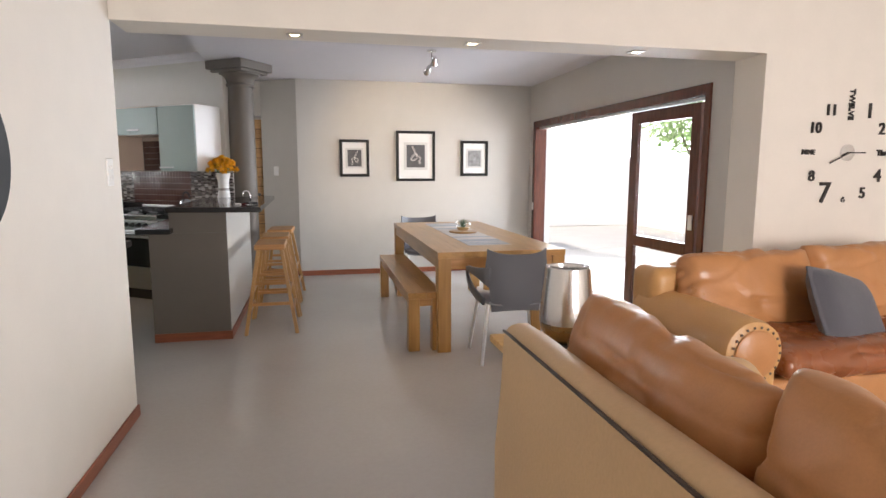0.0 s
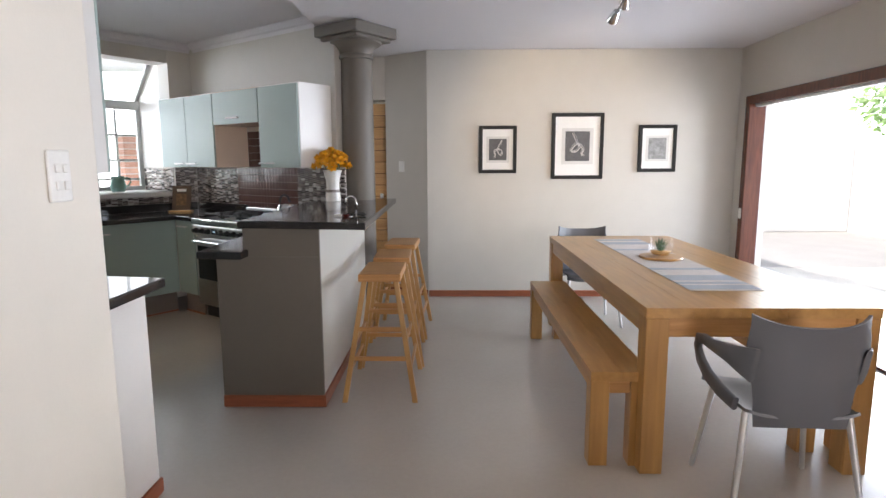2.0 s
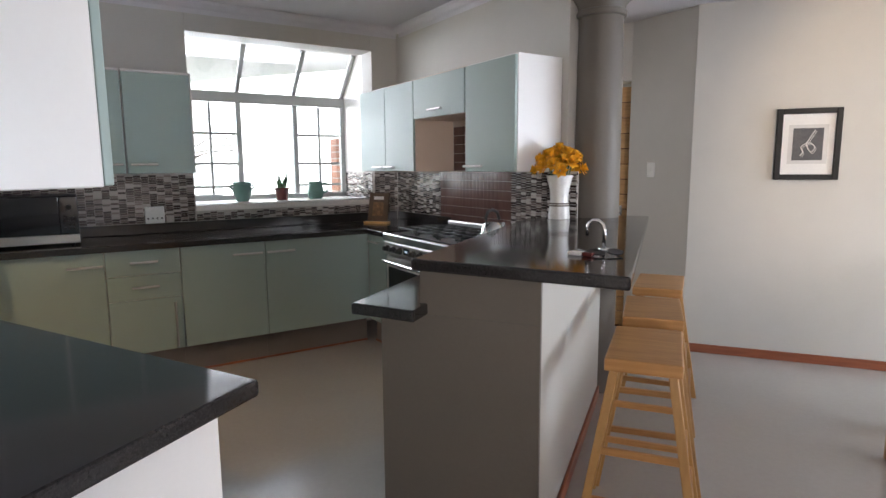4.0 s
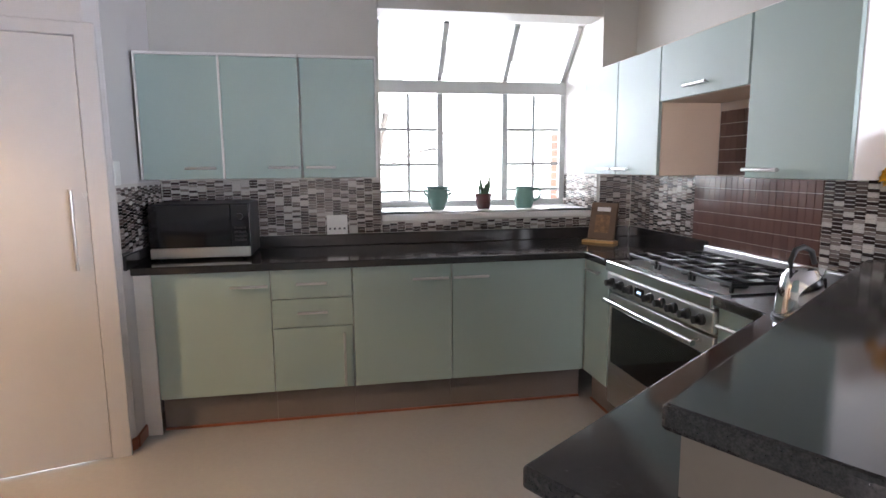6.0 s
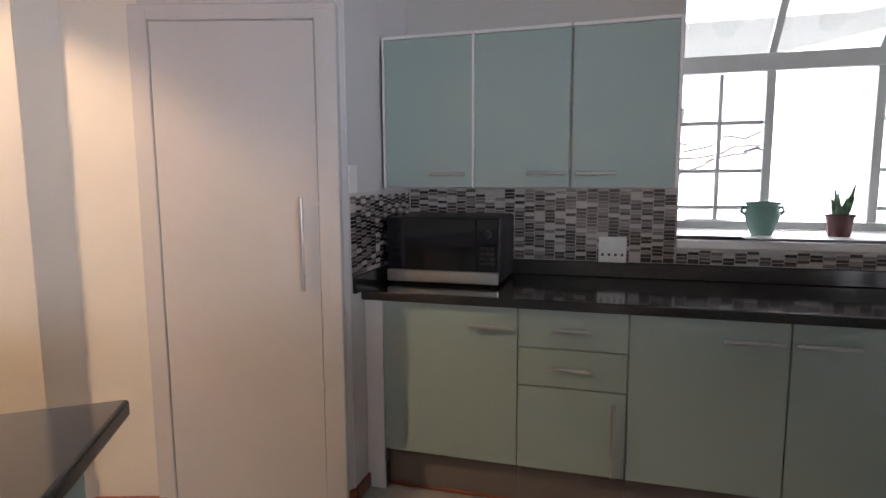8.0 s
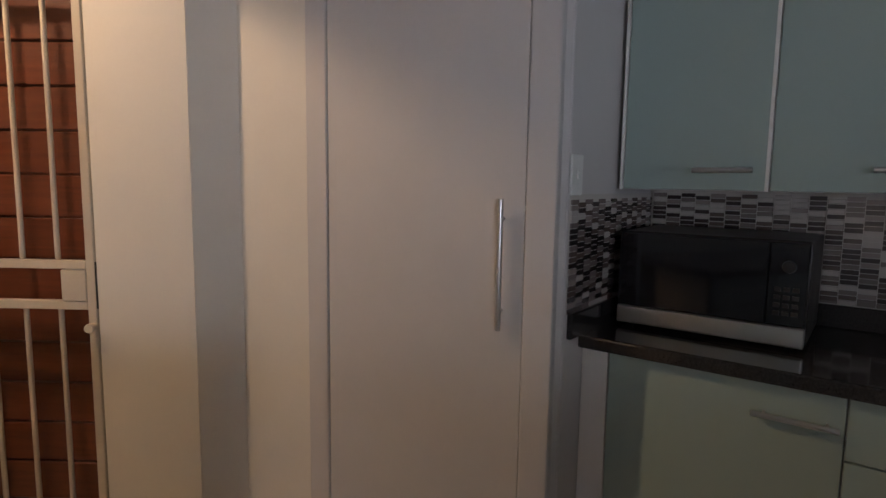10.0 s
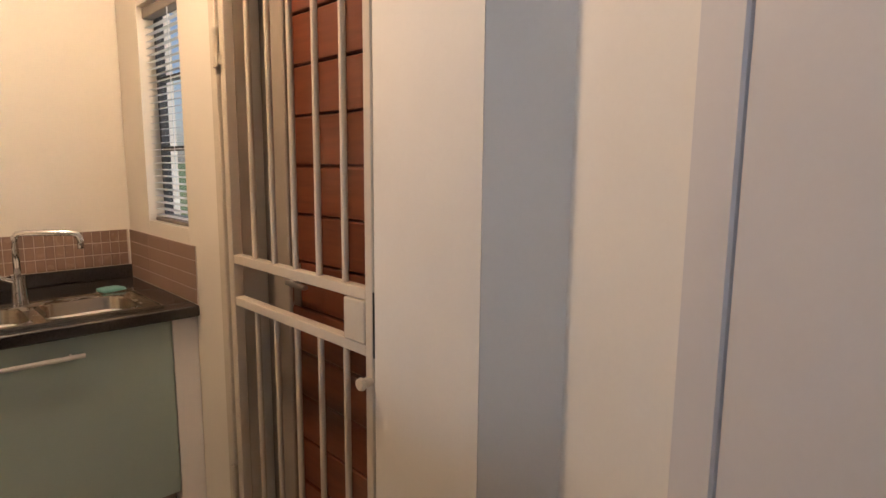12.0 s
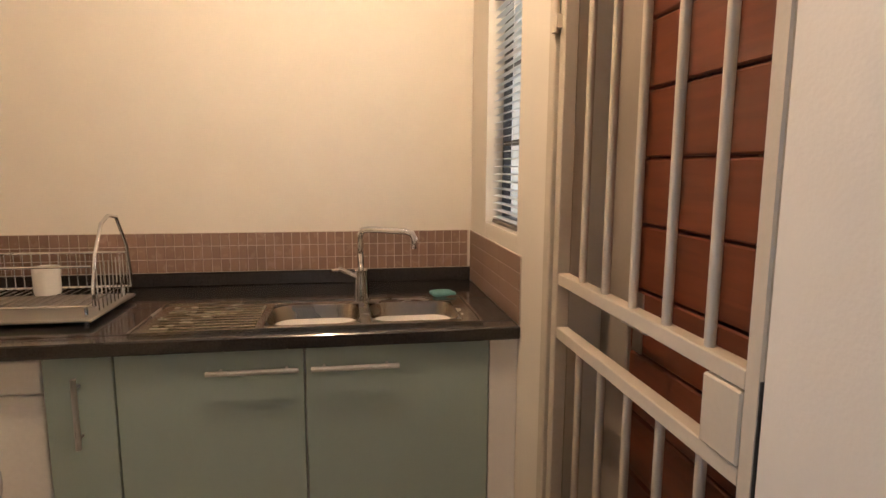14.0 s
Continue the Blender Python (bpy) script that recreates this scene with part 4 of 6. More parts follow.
def aloe(m):
    rng = random.Random(8)
    t = thing("aloe_plant", m, "small upright aloe in a maroon glazed pot on the sill", "plant")
    part("pot", bm_lathe([(0, 0), (0.036, 0), (0.042, 0.03), (0.046, 0.075), (0.05, 0.08), (0.05, 0.088), (0.042, 0.088), (0.04, 0.06), (0, 0.06)], 24), M["maroon"], t, smooth=40)
    for i in range(9):
        a, l, k = i * 2.4, rng.uniform(0.08, 0.15), rng.uniform(0.15, 0.45)
        d = Vector((math.cos(a), math.sin(a), 0))
        pts = [d * 0.01 + Vector((0, 0, 0.062)), d * (0.012 + l * k * 0.5) + Vector((0, 0, 0.062 + l * 0.5)), d * (0.014 + l * k * 1.0) + Vector((0, 0, 0.062 + l))]
        part("leaf", join(bm_tube(pts[0], pts[1], 0.011, 6, 0.010), bm_tube(pts[1], pts[2], 0.010, 6, 0.001)), M["leaf"], t, smooth=True)


pot_urn(K(-6.95, 3.87, 1.101, 90) @ Matrix.Scale(1.15, 4))
aloe(K(-6.95, 4.20, 1.101) @ Matrix.Scale(1.25, 4))
pot_jug(K(-6.95, 4.50, 1.101) @ Matrix.Scale(1.15, 4))
single("sill_tray", bm_box((-0.10, -0.42, 0), (0.05, 0.42, 0.006), 0.002, 1), M["white"], K(-6.80, 4.18, 1.101), "thin pale tray along the window sill", "tray")


# ---- pantry door, gate, back door ----
def pantry_door():
    t = tagged(new("door_2"), "white flush pantry door, closed, with a tall bar handle", "door", kind="structure")
    t.matrix_world = pose(PC[0], PC[1], 0, 0, 0, pdir)
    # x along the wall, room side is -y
    part("leaf", bm_box((0.0425, -0.008, 0.012), (PW - 0.0425, 0.04, 1.987), 0.0015, 1), M["shaded_white"], t)
    part("jamb", bm_box((-0.035, -0.014, 0), (0.04, 0.06, 2.03), 0.004, 1), M["shaded_white"], t)
    part("jamb", bm_box((PW - 0.04, -0.014, 0), (PW + 0.045, 0.06, 2.03), 0.004, 1), M["shaded_white"], t)
    part("head", bm_box((-0.035, -0.013, 1.99), (PW + 0.045, 0.06, 2.05), 0.004, 1), M["shaded_white"], t)
    x = PW - 0.105
    part("pull_handle", join(bm_tube((x, -0.035, 0.945), (x, -0.035, 1.315), 0.008, 12), bm_tube((x, 0.012, 1.0), (x, -0.035, 1.0), 0.007), bm_tube((x, 0.012, 1.26), (x, -0.035, 1.26), 0.007)), M["steel"], t, "brushed steel pull handle", smooth=30)
    part("lock", join(bm_tube((PW - 0.055, 0.012, 1.29), (PW - 0.055, -0.008, 1.29), 0.014), bm_box((PW - 0.065, -0.004, 1.283), (PW - 0.01, 0.012, 1.297))), M["ivory"], t)


pantry_door()


def gate():
    g = tagged(new("door_3"), "cream steel security gate with upright bars, closed", "gate", kind="structure")
    g.matrix_world = pose(GX, 0, 0)
    fr = M["gatep"]
    a, c = G0 + 0.055, G1 - 0.001
    part("frame_post", bm_box((-0.05, G0 + 0.002, 0), (0.01, G0 + 0.045, 2.055), 0.003, 1), fr, g)
    part("stile", bm_box((-0.035, a - 0.006, 0.02), (0.0, a + 0.026, 2.03), 0.003, 1), fr, g)
    part("stile", bm_box((-0.035, c - 0.036, 0.02), (0.0, c - 0.006, 2.03), 0.003, 1), fr, g)
    for z in (0.03, 0.925, 1.06, 1.99):
        part("rail", bm_box((-0.033, a + 0.027, z), (-0.003, c - 0.037, z + 0.028), 0.002, 1), fr, g)
    n = 5
    for i in range(n):
        y = a + 0.026 + (i + 1) * (c - a - 0.075) / (n + 0.75)
        part("bar", bm_tube((-0.018, y, 0.058), (-0.018, y, 0.926), 0.0085, 12), fr, g, smooth=40)
        part("bar", bm_tube((-0.018, y, 1.087), (-0.018, y, 1.991), 0.0085, 12), fr, g, smooth=40)
    part("lock_box", bm_box((-0.036, c - 0.12, 0.955), (0.002, c - 0.037, 1.058), 0.003, 1), fr, g)
    part("hinge", join(bm_tube((0.012, a - 0.008, 1.66), (0.012, a - 0.008, 1.78), 0.009), bm_box((0.0, a - 0.03, 1.67), (0.014, a + 0.01, 1.70))), fr, g)
    part("hinge", bm_tube((0.012, a - 0.008, 0.25), (0.012, a - 0.008, 0.37), 0.009), fr, g)
    part("strike_gap", bm_box((-0.03, c - 0.005, 0.93), (0.001, c - 0.001, 1.085)), M["blackm"], g, "dark slot beside the lock")
    part("knob", moved(bm_lathe([(0, 0), (0.012, 0), (0.012, 0.02), (0.016, 0.026), (0.014, 0.034), (0, 0.037)], 16), pose(-0.002, c - 0.018, 0.87, 0, 90, 0)), M["gatep"], g, smooth=30)
    d = tagged(new("door_4"), "red-brown horizontal-plank back door, closed behind the gate", "door", kind="structure")
    d.matrix_world = pose(GX - 0.16, 0, 0)
    z, i = 0.02, 0
    while z < 2.03:
        h = min(0.15, 2.05 - z)
        part("plank", bm_box((-0.03, G0 + 0.16, z), (0.0, G1 - 0.004, z + h - 0.006), 0.004, 1), M["plank"], d)
        z += 0.15
    part("backing", bm_box((-0.045, G0 + 0.004, 0.0), (-0.032, G1 - 0.004, 2.055)), M["plank"], d)
    part("stile", bm_box((-0.03, G0 + 0.004, 0.02), (0.006, G0 + 0.156, 2.05), 0.004, 1), mat("grey_jamb", (0.30, 0.255, 0.21), 0.5), d, "grey-painted edge of the door frame")
    part("lever", join(bm_tube((0, G0 + 0.20, 1.0), (0.04, G0 + 0.20, 1.0), 0.008), bm_tube((0.04, G0 + 0.20, 1.0), (0.04, G0 + 0.31, 1.0), 0.008), bm_box((0.001, G0 + 0.18, 0.92), (0.005, G0 + 0.22, 1.06))), M["steel"], d)


gate()


def passage_door():
    d = tagged(new("door_5"), "honey-coloured slatted timber door in the passage", "door", kind="structure")
    d.matrix_world = pose(-0.405, 8.41, 0)
    z = 0.02
    while z < 1.90:
        part("slat", bm_box((-0.9, 0, z), (-0.002, 0.025, z + 0.118), 0.003, 1), M["slat"], d)
        z += 0.125
    part("backing", bm_box((-0.9, 0.026, 0), (0, 0.04, 1.96)), M["mahog"], d)
    part("lever", join(bm_tube((-0.08, 0, 0.98), (-0.08, -0.05, 0.98), 0.008), bm_tube((-0.08, -0.05, 0.98), (-0.17, -0.05, 0.98), 0.008), bm_box((-0.10, -0.006, 0.86), (-0.06, -0.001, 1.05))), M["chrome"], d)


passage_door()


def blind_window():
    w = tagged(new("window_2"), "small window with a half-closed white venetian blind", "window", kind="structure")
    w.matrix_world = pose(GX, 0, 0)
    part("frame", join(bm_box((-0.09, 2.252, 1.142), (-0.06, 2.272, 1.968)), bm_box((-0.09, 2.637, 1.142), (-0.06, 2.657, 1.968)), bm_box((-0.09, 2.273, 1.142), (-0.06, 2.636, 1.165)),
                       bm_box((-0.09, 2.273, 1.945), (-0.06, 2.636, 1.968)), bm_box((-0.088, 2.273, 1.42), (-0.064, 2.636, 1.438)), bm_box((-0.088, 2.273, 1.69), (-0.064, 2.636, 1.708))), M["num"], w)
    part("pane", bm_box((-0.078, 2.274, 1.166), (-0.074, 2.635, 1.944)), M["glass"], w).visible_shadow = False
    part("head_rail", bm_box((-0.055, 2.26, 1.925), (-0.015, 2.65, 1.965), 0.003, 1), M["plinth"], w)
    for i in range(29):
        z = 1.165 + i * 0.026
        part("slat", moved(bm_box((-0.0125, 2.262, -0.0008), (0.0125, 2.648, 0.0008)), pose(-0.035, 0, z, 0, 8, 0)), M["blind"], w)
    part("bottom_rail", bm_box((-0.047, 2.26, 1.142), (-0.023, 2.65, 1.155), 0.002, 1), M["plinth"], w)
    part("cord", bm_tube((-0.018, 2.52, 1.25), (-0.018, 2.52, 1.93), 0.0015, 6), M["blind"], w)


blind_window()


# ---- scullery ----
SF = 2.705
lab = "grey-green base cabinet under the scullery sink"
cabinet("base_cabinet", pose(-3.165, SF, 0, 0, 0, 180), 0.545, 0.70, BZ, 0.833, [bx(0, 0.545, BZ, 0.833, 0.145, 0.775, 0.25)], lab, group="scullery cabinets", plinth=True)
cabinet("base_cabinet", pose(-2.655, SF, 0, 0, 0, 180), 0.509, 0.70, BZ, 0.833, [bx(0, 0.509, BZ, 0.833, 0.37, 0.775, 0.25)], lab, group="scullery cabinets", plinth=True)
cabinet("base_cabinet", pose(-2.475, SF, 0, 0, 0, 180), 0.179, 0.70, BZ, 0.833, [bx(0, 0.179, BZ, 0.833, 0.09, 0.68, 0.20, True)], "narrow grey-green pull-out cabinet beside the washing machine", group="scullery cabinets", plinth=True)
structure("filler_panel_sink", bm_box((-3.798, 2.0, 0), (-3.712, SF - 0.005, 0.833)), M["white"], None, "cream filler panel beside the sink cabinet", "panel")


def washing_machine(m):
    t = thing("washing_machine", m, "white front-loading washing machine under the counter", "washing machine")
    w, d, h = 0.60, 0.60, 0.825
    part("body", bm_box((0, 0.02, 0.015), (w, d, h), 0.01, 2), M["ivory"], t)
    part("front", bm_box((0.004, 0, 0.02), (w - 0.004, 0.02, 0.72), 0.006, 2), M["ivory"], t)
    part("control_panel", bm_box((0.004, 0, 0.725), (w - 0.004, 0.02, h - 0.004), 0.006, 2), M["ivory"], t)
    part("door_ring", moved(bm_lathe([(0.13, 0), (0.175, 0), (0.178, 0.02), (0.165, 0.035), (0.135, 0.03), (0.13, 0)], 40), pose(0.30, 0, 0.48, 90, 0, 0)), M["alu"], t, smooth=40)
    part("door_glass", moved(bm_lathe([(0, 0.01), (0.07, 0.014), (0.132, 0.022)], 32), pose(0.30, 0, 0.48, 90, 0, 0)), M["blackg"], t, smooth=True)
    part("dial", moved(bm_lathe([(0, 0), (0.03, 0), (0.027, 0.022), (0, 0.024)], 24), pose(0.42, 0, 0.785, 90, 0, 0)), M["alu"], t, smooth=40)
    part("drawer", bm_box((0.02, -0.003, 0.75), (0.18, 0.0, 0.82), 0.001, 1), M["ivory"], t)


washing_machine(pose(-1.868, SF - 0.02, 0, 0, 0, 180))
# counter with the sink let in
S0, S1, T0, T1 = -3.675, -2.70, 2.34, 2.66


def slab(name, lo, hi):
    structure(name, bm_box(lo, hi, 0.004, 1), M["granite"], None, "dark polished granite scullery counter", "counter")


slab("counter_sink_back", (-3.798, 1.99, 0.835), (-1.2, T0, 0.875))
slab("counter_sink_front", (-3.798, T1, 0.835), (-1.2, 2.73, 0.875))
slab("counter_sink_right", (-3.798, T0 + 0.001, 0.835), (S0, T1 - 0.001, 0.875))
slab("counter_sink_left", (S1, T0 + 0.001, 0.835), (-1.2, T1 - 0.001, 0.875))
structure("upstand_sink", bm_box((-3.797, 1.988, 0.876), (-1.2, 2.006, 0.93), 0.003, 1), M["granite"], None, "dark granite upstand behind the sink", "upstand")


def bowl(x0, x1, y0, y1, z, depth):
    """An open rounded bowl, a shell with its rim at z."""
    b = bmesh.new()
    rings = []
    for k, (ins, dz) in enumerate(((0, 0), (0.006, -0.012), (0.012, -depth * 0.8), (0.03, -depth * 0.97), (0.055, -depth))):
        ring = []
        r = 0.065
        for cx, cy, a0 in ((x1 - r, y1 - r, 0), (x0 + r, y1 - r, 90), (x0 + r, y0 + r, 180), (x1 - r, y0 + r, 270)):
            for s in range(7):
                a = radians(a0 + s * 15)
                ring.append(b.verts.new((cx + (r - ins) * math.cos(a), cy + (r - ins) * math.sin(a), z + dz)))
        rings.append(ring)
    for p, q in zip(rings, rings[1:]):
        for k in range(len(p)):
            j = (k + 1) % len(p)
            b.faces.new((p[k], p[j], q[j], q[k]))
    b.faces.new(rings[-1])
    bmesh.ops.recalc_face_normals(b, faces=b.faces[:])
    bmesh.ops.reverse_faces(b, faces=b.faces[:])
    return b


def sink():
    t = thing("kitchen_sink", pose(0, 0, 0.876), "double-bowl stainless steel sink with a ribbed drainer, let into the counter", "sink")
    # pressed rim plate with two cut-outs
    B1, B2 = (-3.64, -3.36), (-3.325, -3.045)
    yb0, yb1 = 2.385, 2.635
    plates = [((-3.69, 2.33), (-3.64, 2.675)), ((-3.36, 2.33), (-3.325, 2.675)), ((-3.045, 2.33), (-2.69, 2.675)),
              ((-3.64, 2.33), (-3.36, yb0)), ((-3.64, yb1), (-3.36, 2.675)), ((-3.325, 2.33), (-3.045, yb0)), ((-3.325, yb1), (-3.045, 2.675))]
    part("rim", join(*[bm_box((a[0], a[1], 0), (c[0], c[1], 0.004)) for a, c in plates]), M["sinksteel"], t)
    part("bowl", bowl(B1[0], B1[1], yb0, yb1, 0.004, 0.15), M["sinksteel"], t, smooth=40)
    part("bowl", bowl(B2[0], B2[1], yb0, yb1, 0.004, 0.15), M["sinksteel"], t, smooth=40)
    for i in range(9):
        y = 2.38 + i * 0.031
        part("drainer_rib", bm_box((-3.02, y, 0.0045), (-2.73, y + 0.012, 0.008), 0.0015, 1), M["sinksteel"], t)
    part("rim_edge", join(bm_box((-3.695, 2.325, 0), (-2.685, 2.331, 0.009)), bm_box((-3.695, 2.674, 0), (-2.685, 2.680, 0.009)), bm_box((-3.695, 2.332, 0), (-3.689, 2.673, 0.009)), bm_box((-2.691, 2.332, 0), (-2.685, 2.673, 0.009))), M["sinksteel"], t)
    f = thing("sink_mixer_tap", pose(-3.335, 2.35, 0.88), "tall square-necked chrome mixer tap behind the sink", "tap")
    part("base", bm_lathe([(0, 0), (0.028, 0), (0.026, 0.02), (0.022, 0.09), (0.024, 0.11), (0, 0.115)], 20), M["chrome"], f, smooth=40)
    part("spout", bm_path([(0, 0, 0.10), (0, 0, 0.20), (0, 0, 0.235), (-0.008, 0.004, 0.248), (-0.03, 0.012, 0.252), (-0.15, 0.055, 0.248), (-0.172, 0.062, 0.242), (-0.18, 0.066, 0.22), (-0.18, 0.066, 0.19)], 0.011, 10), M["chrome"], f, smooth=True)
    part("lever", join(bm_tube((0.01, 0.005, 0.085), (0.075, 0.03, 0.12), 0.008), bm_tube((0.07, 0.028, 0.117), (0.10, 0.04, 0.115), 0.006)), M["chrome"], f, smooth=30)


sink()
single("dish_cloth", bm_cushion(0.09, 0.07, 0.02, 0.4, 4, 8, 0.004), M["sponge"], pose(-3.63, 2.30, 0.888, 0, 0, 10), "folded teal dish cloth on the counter", "cloth", smooth=True)


def dish_rack():
    t = thing("dish_rack", pose(-2.30, 2.36, 0.876), "chrome wire dish rack with curved ends", "dish rack")
    for s, x in ((-1, -0.24), (1, 0.24)):
        part("end_hoop", bm_path([(x, -0.15, 0.05), (x, -0.15, 0.10), (x, -0.13, 0.20), (x, -0.06, 0.30), (x, 0.0, 0.31), (x, 0.06, 0.29), (x, 0.12, 0.20), (x, 0.15, 0.10), (x, 0.15, 0.05)], 0.006, 8), M["chrome"], t, smooth=True)
        for i in range(9):
            y = -0.12 + i * 0.03
            part("wire", bm_tube((x, y, 0.03), (x, y, 0.17), 0.0022, 6), M["chrome"], t)
    for y in (-0.15, 0.15):
        for z in (0.05, 0.17):
            part("rail", bm_tube((-0.24, y, z), (0.24, y, z), 0.004, 8), M["chrome"], t)
    for i in range(16):
        x = -0.21 + i * 0.028
        part("wire", bm_tube((x, -0.15, 0.05), (x, 0.15, 0.05), 0.0022, 6), M["chrome"], t)
        part("wire", bm_tube((x, -0.15, 0.05), (x, -0.15, 0.17), 0.0022, 6), M["chrome"], t)
    part("tray", bm_box((-0.25, -0.16, 0.012), (0.25, 0.20, 0.022), 0.004, 1), M["steel"], t)
    for x in (-0.22, 0.22):
        for y in (-0.13, 0.16):
            part("foot", bm_tube((x, y, 0), (x, y, 0.05), 0.006), M["chrome"], t)
    single("mug", bm_lathe([(0, 0), (0.036, 0), (0.039, 0.01), (0.040, 0.09), (0.037, 0.09), (0.035, 0.01), (0, 0.008)], 24), M["cer"], pose(-2.33, 2.33, 0.93), "white ceramic mug on the dish rack", "mug", smooth=40)


dish_rack()


# ---- peninsula ----
def peninsula():
    y1 = 4.50
    for i in range(3):
        a = -0.985 - i * 0.53
        cabinet("base_cabinet", pose(a, 4.28 + i * 0.065, 0, 0, 0, 180 - 7), 0.525, 0.40, BZ, BT, [bx(0, 0.525, 0.70, BT, 0.26, 0.79, 0.26, nm="drawer"), bx(0, 0.525, BZ, 0.70, 0.26, 0.62, 0.26)],
                "duck-egg green peninsula unit with a drawer over a door", group="peninsula cabinets", plinth=True)
    structure("peninsula_end", bm_box((-0.982, 3.722, 0), (-0.95, 4.27, BT), 0.004, 1), M["white"], None, "white end panel of the peninsula", "panel")
    structure("peninsula_counter", bm_prism([(-0.90, 3.723), (-0.90, 4.345), (-2.63, 4.555), (-2.63, 3.723)], CT0, CT1, 0.008), M["granite"], None, "polished black granite peninsula counter", "counter")
    skirting("skirting_peninsula", (-0.948, 3.725), (-0.948, 4.27))
    for i in range(3):
        w = 0.56
        cabinet("wall_cabinet", pose(-0.90 - i * w, 4.03, 0, 0, 0, 180), w - 0.001, 0.306, UB, KCEIL - 0.01, [bx(0, w, UB, KCEIL - 0.02, 0.4, UB + 0.05, 0.16)],
                "tall white wall cabinet hung over the peninsula", group="peninsula wall cabinets")


peninsula()


# ---- bar and column ----
def breakfast_bar():
    structure("bar_wall", bm_box((-0.83, 5.16, 0), (-0.442, 6.80, 1.03), 0.008), M["wall"], None, "pale plastered breakfast-bar wall", "bar")
    structure("bar_low_wall", bm_box((-1.0, 5.16, 0), (-0.832, 5.35, 0.868), 0.008), M["taupe"], None, "taupe plastered end of the lower counter", "bar")
    structure("bar_end", bm_prism([(-1.013, 5.135), (-0.440, 5.135), (-0.440, 5.158), (-1.013, 5.158)], 0, 0.868), M["taupe"], None, "taupe plastered end face of the bar", "bar")
    structure("bar_end_upper", bm_box((-0.86, 5.1355, 0.869), (-0.440, 5.158, 1.03)), M["taupe"], None, "taupe plastered upper end face of the bar", "bar")
    structure("bar_top", bm_prism([(-0.87, 5.08), (-0.16, 4.98), (-0.20, 7.08), (-0.36, 7.08), (-0.64, 6.84), (-0.87, 6.75)], 1.032, 1.072, 0.008), M["granite"], None, "polished black granite bar top", "counter")
    structure("bar_low_counter", bm_prism([(-1.085, 5.05), (-0.833, 5.02), (-0.833, 6.75), kw(-4.42, KY - 0.003), kw(-4.893, KY - 0.003), kw(-4.893, CF - 0.03), (-1.085, 6.40)], CT0, CT1, 0.006), M["granite"], None, "lower black granite counter behind the bar", "counter")
    skirting("skirting_bar_side", (-0.442, 5.12), (-0.442, 6.78), 0.07)
    skirting("skirting_bar_front", (-1.013, 5.135), (-0.43, 5.135), 0.07)
    cabinet("base_cabinet", pose(-1.06, 6.35, 0, 0, 0, -90), 0.98, 0.225, BZ, BT, [bx(0, 0.49, BZ, BT, 0.40, 0.80, 0.18), bx(0.49, 0.98, BZ, BT, 0.58, 0.80, 0.18)], "duck-egg green cabinet under the bar's lower counter", group="base cabinets", plinth=True)


breakfast_bar()


def column():
    t = tagged(new("column"), "taupe round column with a moulded square capital, rising through the bar", "column", kind="structure")
    t.matrix_world = pose(-0.50, 6.95, 0)
    part("shaft", bm_lathe([(0.135, 0), (0.135, 1.2), (0.13, 2.0), (0.125, 2.24)], 40), M["taupe"], t, smooth=True)
    part("neck_moulding", bm_lathe([(0.125, 2.22), (0.14, 2.225), (0.145, 2.24), (0.14, 2.255), (0.13, 2.26), (0.14, 2.29), (0.165, 2.32), (0.195, 2.335), (0.21, 2.345), (0.21, 2.36), (0.2, 2.362)], 40), M["taupe"], t, smooth=40)
    part("abacus", join(bm_box((-0.205, -0.205, 2.362), (0.205, 0.205, 2.39), 0.006, 1), bm_box((-0.24, -0.24, 2.391), (0.24, 0.24, CEIL - 0.002), 0.01, 2)), M["taupe"], t).matrix_local = pose(0, 0, 0, 0, 0, KROT)


column()


